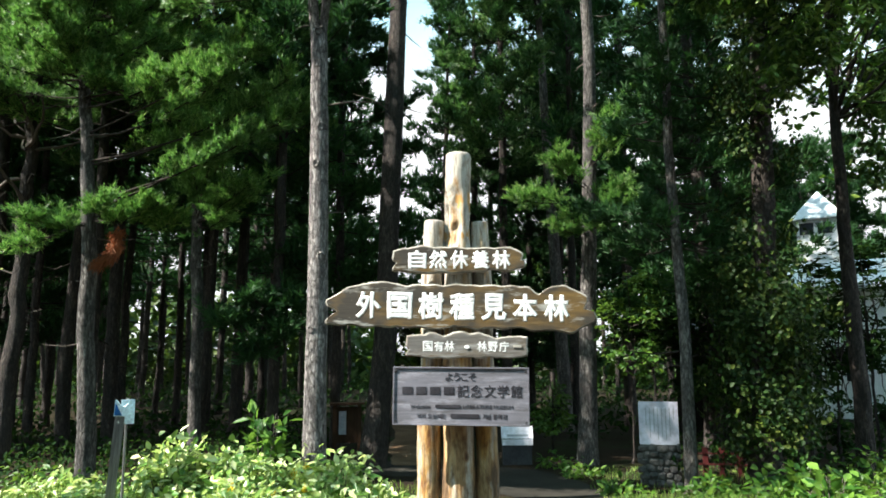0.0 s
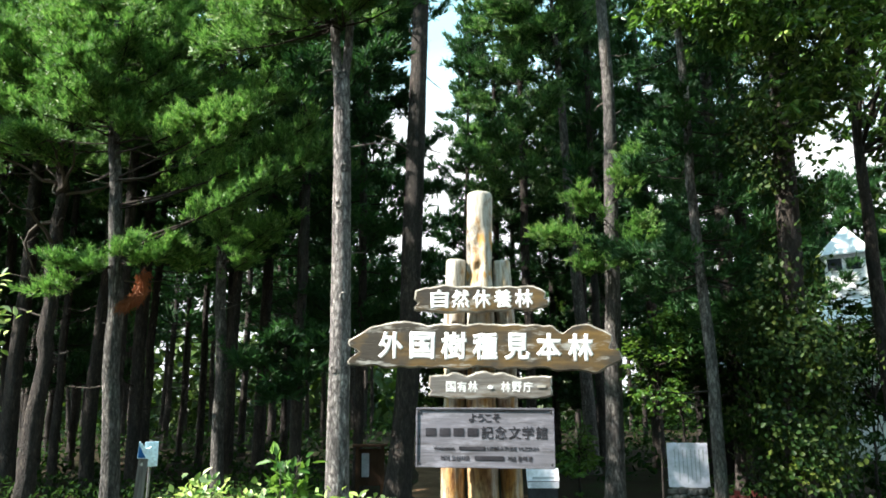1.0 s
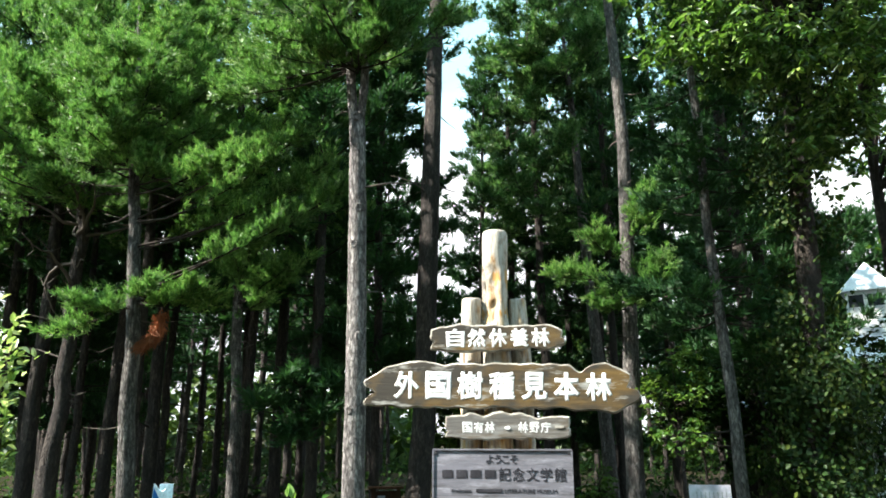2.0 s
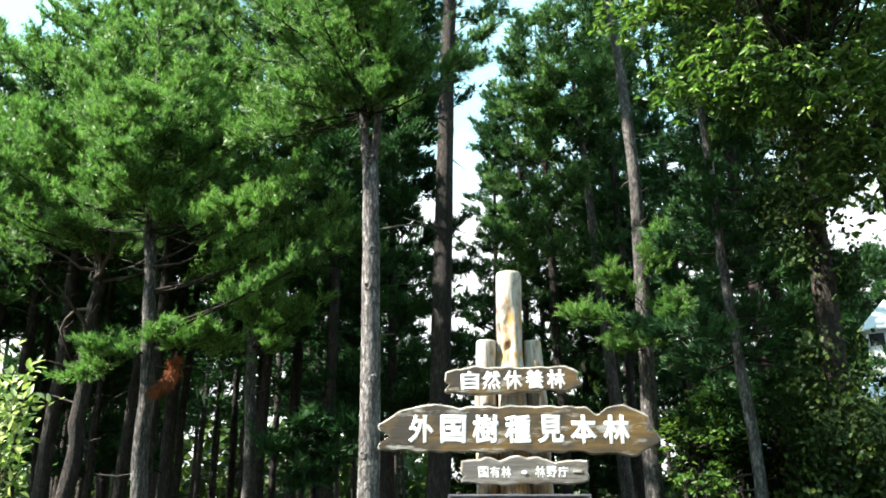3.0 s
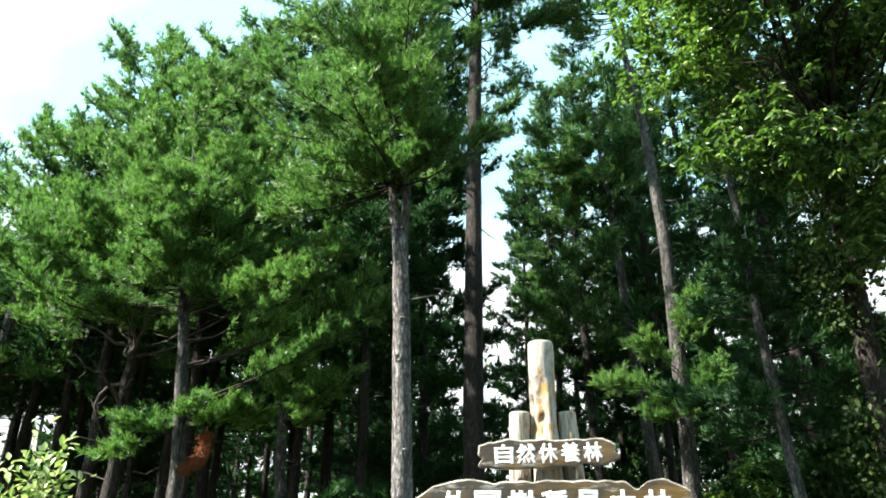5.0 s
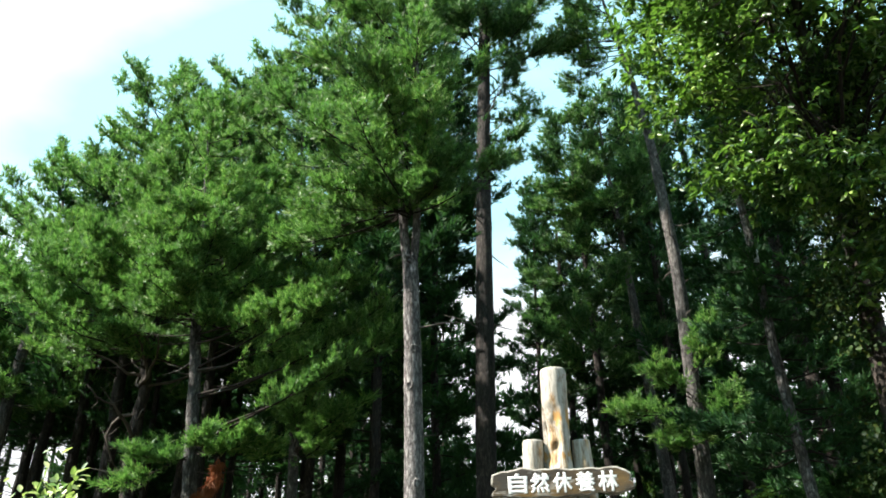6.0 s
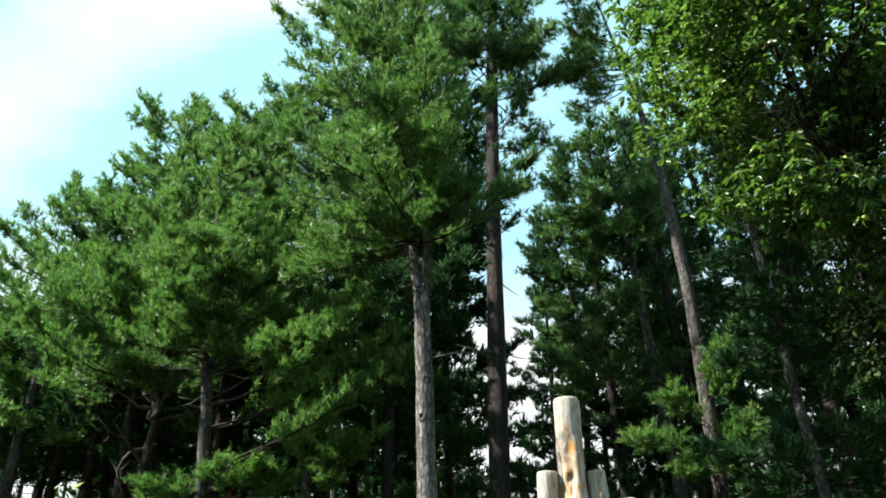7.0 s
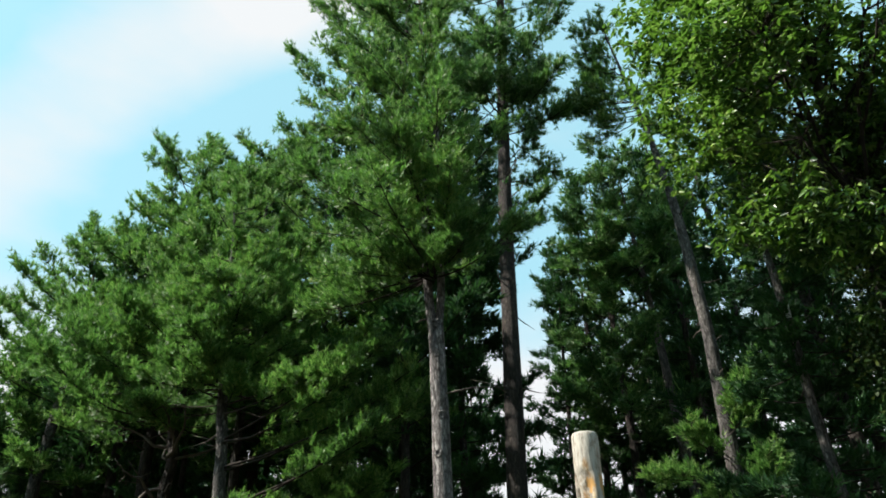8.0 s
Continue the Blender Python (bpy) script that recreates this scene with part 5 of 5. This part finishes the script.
    part("writing_bar", boxed(-0.08, 0.15, y - 0.002, y + 0.002, -0.17, -0.138, 0.001), M["ink"], panel)
    written_line("기념 문학관", panel, 0.275, -0.155, y, 0.2, 0.036, M["ink"])


build_sign()


# ---- things by the path ----
def build_marker_post():
    z = float(ground_z(-3.25, 7.31))
    p = thing("marker_post", (-3.31, 7.31, z), "leaning grey metal marker post with a blue and white top", "post", turn=24)
    bm = bmesh.new()
    box(bm, -0.045, 0.045, -0.035, 0.035, -0.1, 1.22, 0.006)
    part("shaft", bm, M["post_metal"], p, "dark grey metal shaft", pose(0, 0, 0, 0, 3.5, 0))
    bm = bmesh.new()
    # its upper edge cut in a slanting notch
    prof = [(-0.06, 1.222), (0.06, 1.222), (0.06, 1.345), (0.035, 1.318), (0.0, 1.322), (-0.028, 1.362), (-0.06, 1.385)]
    front, back = ([bm.verts.new((x, y, z)) for x, z in prof] for y in (-0.047, 0.047))
    bm.faces.new(front)
    bm.faces.new(back[::-1])
    for i in range(len(prof)):
        j = (i + 1) % len(prof)
        bm.faces.new((front[j], front[i], back[i], back[j]))
    bmesh.ops.recalc_face_normals(bm, faces=bm.faces)
    lettered("4", p, -0.012 + 0.07, 1.165, -0.0365, 0.026, 0.042, M["white_paint"], name="character")
    part("cap", bm, M["pale_sign"], p, "white and pale blue cap", pose(0, 0, 0, 0, 3.5, 0))
    bm = bmesh.new()
    v = [bm.verts.new(q) for q in ((-0.055, -0.05, 1.23), (0.02, -0.05, 1.23), (-0.055, -0.05, 1.35))]
    bm.faces.new(v)
    bmesh.ops.solidify(bm, geom=bm.faces[:], thickness=0.003)
    part("emblem", bm, M["blue_sign"], p, "blue triangle", pose(0, 0, 0, 0, 3.5, 0))
    s = thing("small_sign", (-3.245, 7.50, float(ground_z(-3.245, 7.5))), "pale blue plate on a thin metal stake", "sign", turn=20)
    bm = bmesh.new()
    bmesh.ops.create_cone(bm, cap_ends=True, segments=10, radius1=0.014, radius2=0.014, depth=1.45, matrix=pose(0, 0, 0.675))
    part("stake", bm, M["grey_metal"], s)
    part("plate", boxed(-0.055, 0.075, -0.03, -0.0155, 1.14, 1.385, 0.002), M["pale_sign"], s)


def build_lectern():
    x, y = 1.58, 15.9
    p = thing("notice_stand", (x, y, float(ground_z(x, y))), "dark box stand with a sloping white notice plate", "sign")
    part("body", boxed(-0.31, 0.31, -0.12, 0.16, -0.05, 0.40, 0.01), M["dark_metal"], p, "dark brown body")
    part("front_plate", boxed(-0.33, 0.33, -0.14, -0.122, 0.405, 0.53, 0.003), M["white_plate"], p)
    part("notice_plate", boxed(-0.34, 0.34, -0.012, 0.012, 0, 0.28, 0.003), M["white_plate"], p, "white plate with a line of writing", pose(0, -0.12, 0.545, -28, 0, 0))
    part("writing_bar", boxed(-0.22, 0.24, -0.016, -0.0125, 0.04, 0.085, 0.001), M["faint_ink"], p, "", pose(0, -0.12, 0.545, -28, 0, 0))


def build_stone_board():
    x, y = 3.86, 13.2
    p = thing("notice_board", (x, y, float(ground_z(x, y))), "white notice board standing on a plinth of dark stones", "sign", turn=-12)
    part("plinth", boxed(-0.30, 0.30, -0.10, 0.14, -0.1, 0.70, 0.02), M["mortar"], p, "mortar core of the plinth")
    rng = np.random.default_rng(4)
    for row in range(6):
        xx = -0.36 + rng.uniform(-0.04, 0.0)
        while xx < 0.30:
            w = min(rng.uniform(0.09, 0.20), 0.36 - xx)
            if w < 0.05:
                break
            z = 0.055 + row * 0.12 + rng.uniform(-0.02, 0.02)
            hgt = rng.uniform(0.10, 0.155)
            bm = bmesh.new()
            bmesh.ops.create_icosphere(bm, subdivisions=2, radius=0.56)
            for v in bm.verts:
                c = Vector((max(-0.47, min(0.47, v.co.x)), max(-0.42, min(0.42, v.co.y)), max(-0.46, min(0.46, v.co.z))))
                v.co = c + 0.15 * noise.noise_vector(v.co * 1.7 + Vector((row * 3.1, xx * 9, 0)))
            bmesh.ops.transform(bm, matrix=Matrix.Translation((xx + w / 2, -0.085, z)) @ pose(0, 0, 0, 0, rng.uniform(-14, 14), 0) @ Matrix.Diagonal((w * 1.04, 0.12, hgt, 1)), verts=bm.verts)
            part("stone", bm, M["stone"], p)
            xx += w
    b = part("board", boxed(-0.34, 0.34, -0.09, -0.05, 0.72, 1.47, 0.005), M["white_board"], p, "white board with faint columns of writing")
    for i in range(8):
        x0 = 0.26 - i * 0.068
        hgt = (0.2, 0.5, 0.55, 0.5, 0.56, 0.42, 0.52, 0.3)[i]
        part("writing_bar", boxed(x0 - 0.008, x0 + 0.008, -0.0935, -0.0903, 1.36 - hgt, 1.36, 0.001), M["faint_ink"], b)


def build_shelter_box():
    x, y = -2.35, 17.85
    p = thing("notice_cabinet", (x, y, float(ground_z(x, y))), "brown wooden notice cabinet on posts under trees", "cabinet", turn=8)
    for sx in (-0.30, 0.30):
        part("post", boxed(sx - 0.045, sx + 0.045, -0.05, 0.05, -0.1, 1.15, 0.006), M["brown_wood"], p)
    part("back", boxed(-0.254, 0.254, 0.0, 0.03, 0.25, 1.1, 0.004), M["brown_wood"], p)
    part("notice", boxed(-0.20, -0.02, -0.012, -0.003, 0.45, 1.0, 0.002), M["faint_ink"], p, "grey notice sheet")
    part("roof", boxed(-0.42, 0.42, -0.16, 0.14, 1.155, 1.21, 0.01), M["brown_wood"], p)


def build_red_barrier():
    x, y = 5.33, 14.1
    p = thing("red_barrier", (x, y, float(ground_z(x, y))), "low red and white barrier among the plants", "barrier", turn=-14)
    for sx in (-0.32, -0.02, 0.30):
        part("post", boxed(sx - 0.05, sx + 0.05, -0.04, 0.04, -0.1, 0.52, 0.006), M["red_paint"], p)
    for z in (0.20, 0.40):
        part("rail", boxed(-0.45, 0.42, -0.062, -0.0415, z, z + 0.032, 0.004), M["red_paint"], p)


build_marker_post()
build_lectern()
build_stone_board()
build_shelter_box()
build_red_barrier()


# ---- the white house ----
def build_house():
    h = thing("white_house", (15.55, 29.1, -0.43), "white tower house with pointed pale roof behind the trees", "house", turn=-32)
    part("wall", boxed(-0.80, 0.80, -0.80, 0.80, -0.2, 7.64, 0.02), M["siding"], h, "white boarded tower wall")
    bm = bmesh.new()
    base = [(-0.97, -0.97, 7.65), (0.97, -0.97, 7.65), (0.97, 0.97, 7.65), (-0.97, 0.97, 7.65)]
    lo = [bm.verts.new(q) for q in base]
    hi = [bm.verts.new((x, y, z + 0.05)) for x, y, z in base]
    top = bm.verts.new((0, 0, 8.96))
    bm.faces.new(lo[::-1])
    for i in range(4):
        j = (i + 1) % 4
        bm.faces.new((lo[i], lo[j], hi[j], hi[i]))
        bm.faces.new((hi[i], hi[j], top))
    part("roof", bm, M["roof_metal"], h, "pointed pale metal roof")
    for x in (-0.42, 0.24):
        w = part("window", boxed(x - 0.30, x + 0.30, -0.835, -0.805, 6.98, 7.56, 0.006), M["siding"], h)
        part("pane", boxed(x - 0.26, x + 0.26, -0.845, -0.8355, 7.03, 7.51, 0.002), M["dark_glass"], w)
    for z in np.arange(0.2, 6.9, 0.40):
        part("board", boxed(-0.815, 0.815, -0.822, -0.8035, z, z + 0.035, 0.004), M["siding"], h)
    part("lower_wall", boxed(-1.3, 3.4, -2.6, -0.96, -0.2, 4.6, 0.02), M["siding"], h, "white wall of the lower wing")
    for z in np.arange(0.3, 4.4, 0.45):
        part("board", boxed(-1.32, 3.42, -2.622, -2.6035, z, z + 0.04, 0.004), M["siding"], h)
    bm = bmesh.new()
    prof = [(-2.95, 4.62), (-0.97, 5.75), (-0.97, 5.87), (-2.95, 4.76)]
    a = [bm.verts.new((-1.6, y, z)) for y, z in prof]
    b = [bm.verts.new((3.7, y, z)) for y, z in prof]
    bm.faces.new(a)
    bm.faces.new(b[::-1])
    for i in range(4):
        j = (i + 1) % 4
        bm.faces.new((a[i], b[i], b[j], a[j]))
    bmesh.ops.recalc_face_normals(bm, faces=bm.faces)
    part("lower_roof", bm, M["roof_metal"], h, "pale sheet-metal roof of the wing")
    for x in (-0.5, 1.0, 2.5):
        w = part("window", boxed(x - 0.4, x + 0.4, -2.64, -2.6255, 1.2, 2.5, 0.006), M["siding"], h)
        part("pane", boxed(x - 0.34, x + 0.34, -2.65, -2.6405, 1.27, 2.43, 0.002), M["dark_glass"], w)


def build_hut():
    h = thing("hut", (7.6, 21.2, float(ground_z(7.6, 21.2))), "small dark hut with grey sheet roof among trees", "hut", turn=-10)
    part("wall", boxed(-0.7, 0.7, -0.6, 0.6, -0.1, 3.05, 0.01), M["black_wood"], h, "dark wooden wall")
    part("roof", boxed(-0.95, 0.95, -0.9, 0.9, 0, 0.07, 0.01), M["roof_grey"], h, "grey sheet-metal roof", pose(0, 0, 3.2, 14, 0, 0))


build_house()
build_hut()

part("tree_tag", boxed(-0.05, 0.05, -0.008, 0.008, -0.13, 0.13, 0.003), M["white_board"], thin_pine, "small white plate fixed to the trunk", pose(-0.11, -0.14, 7.7, 0, 3, 14))
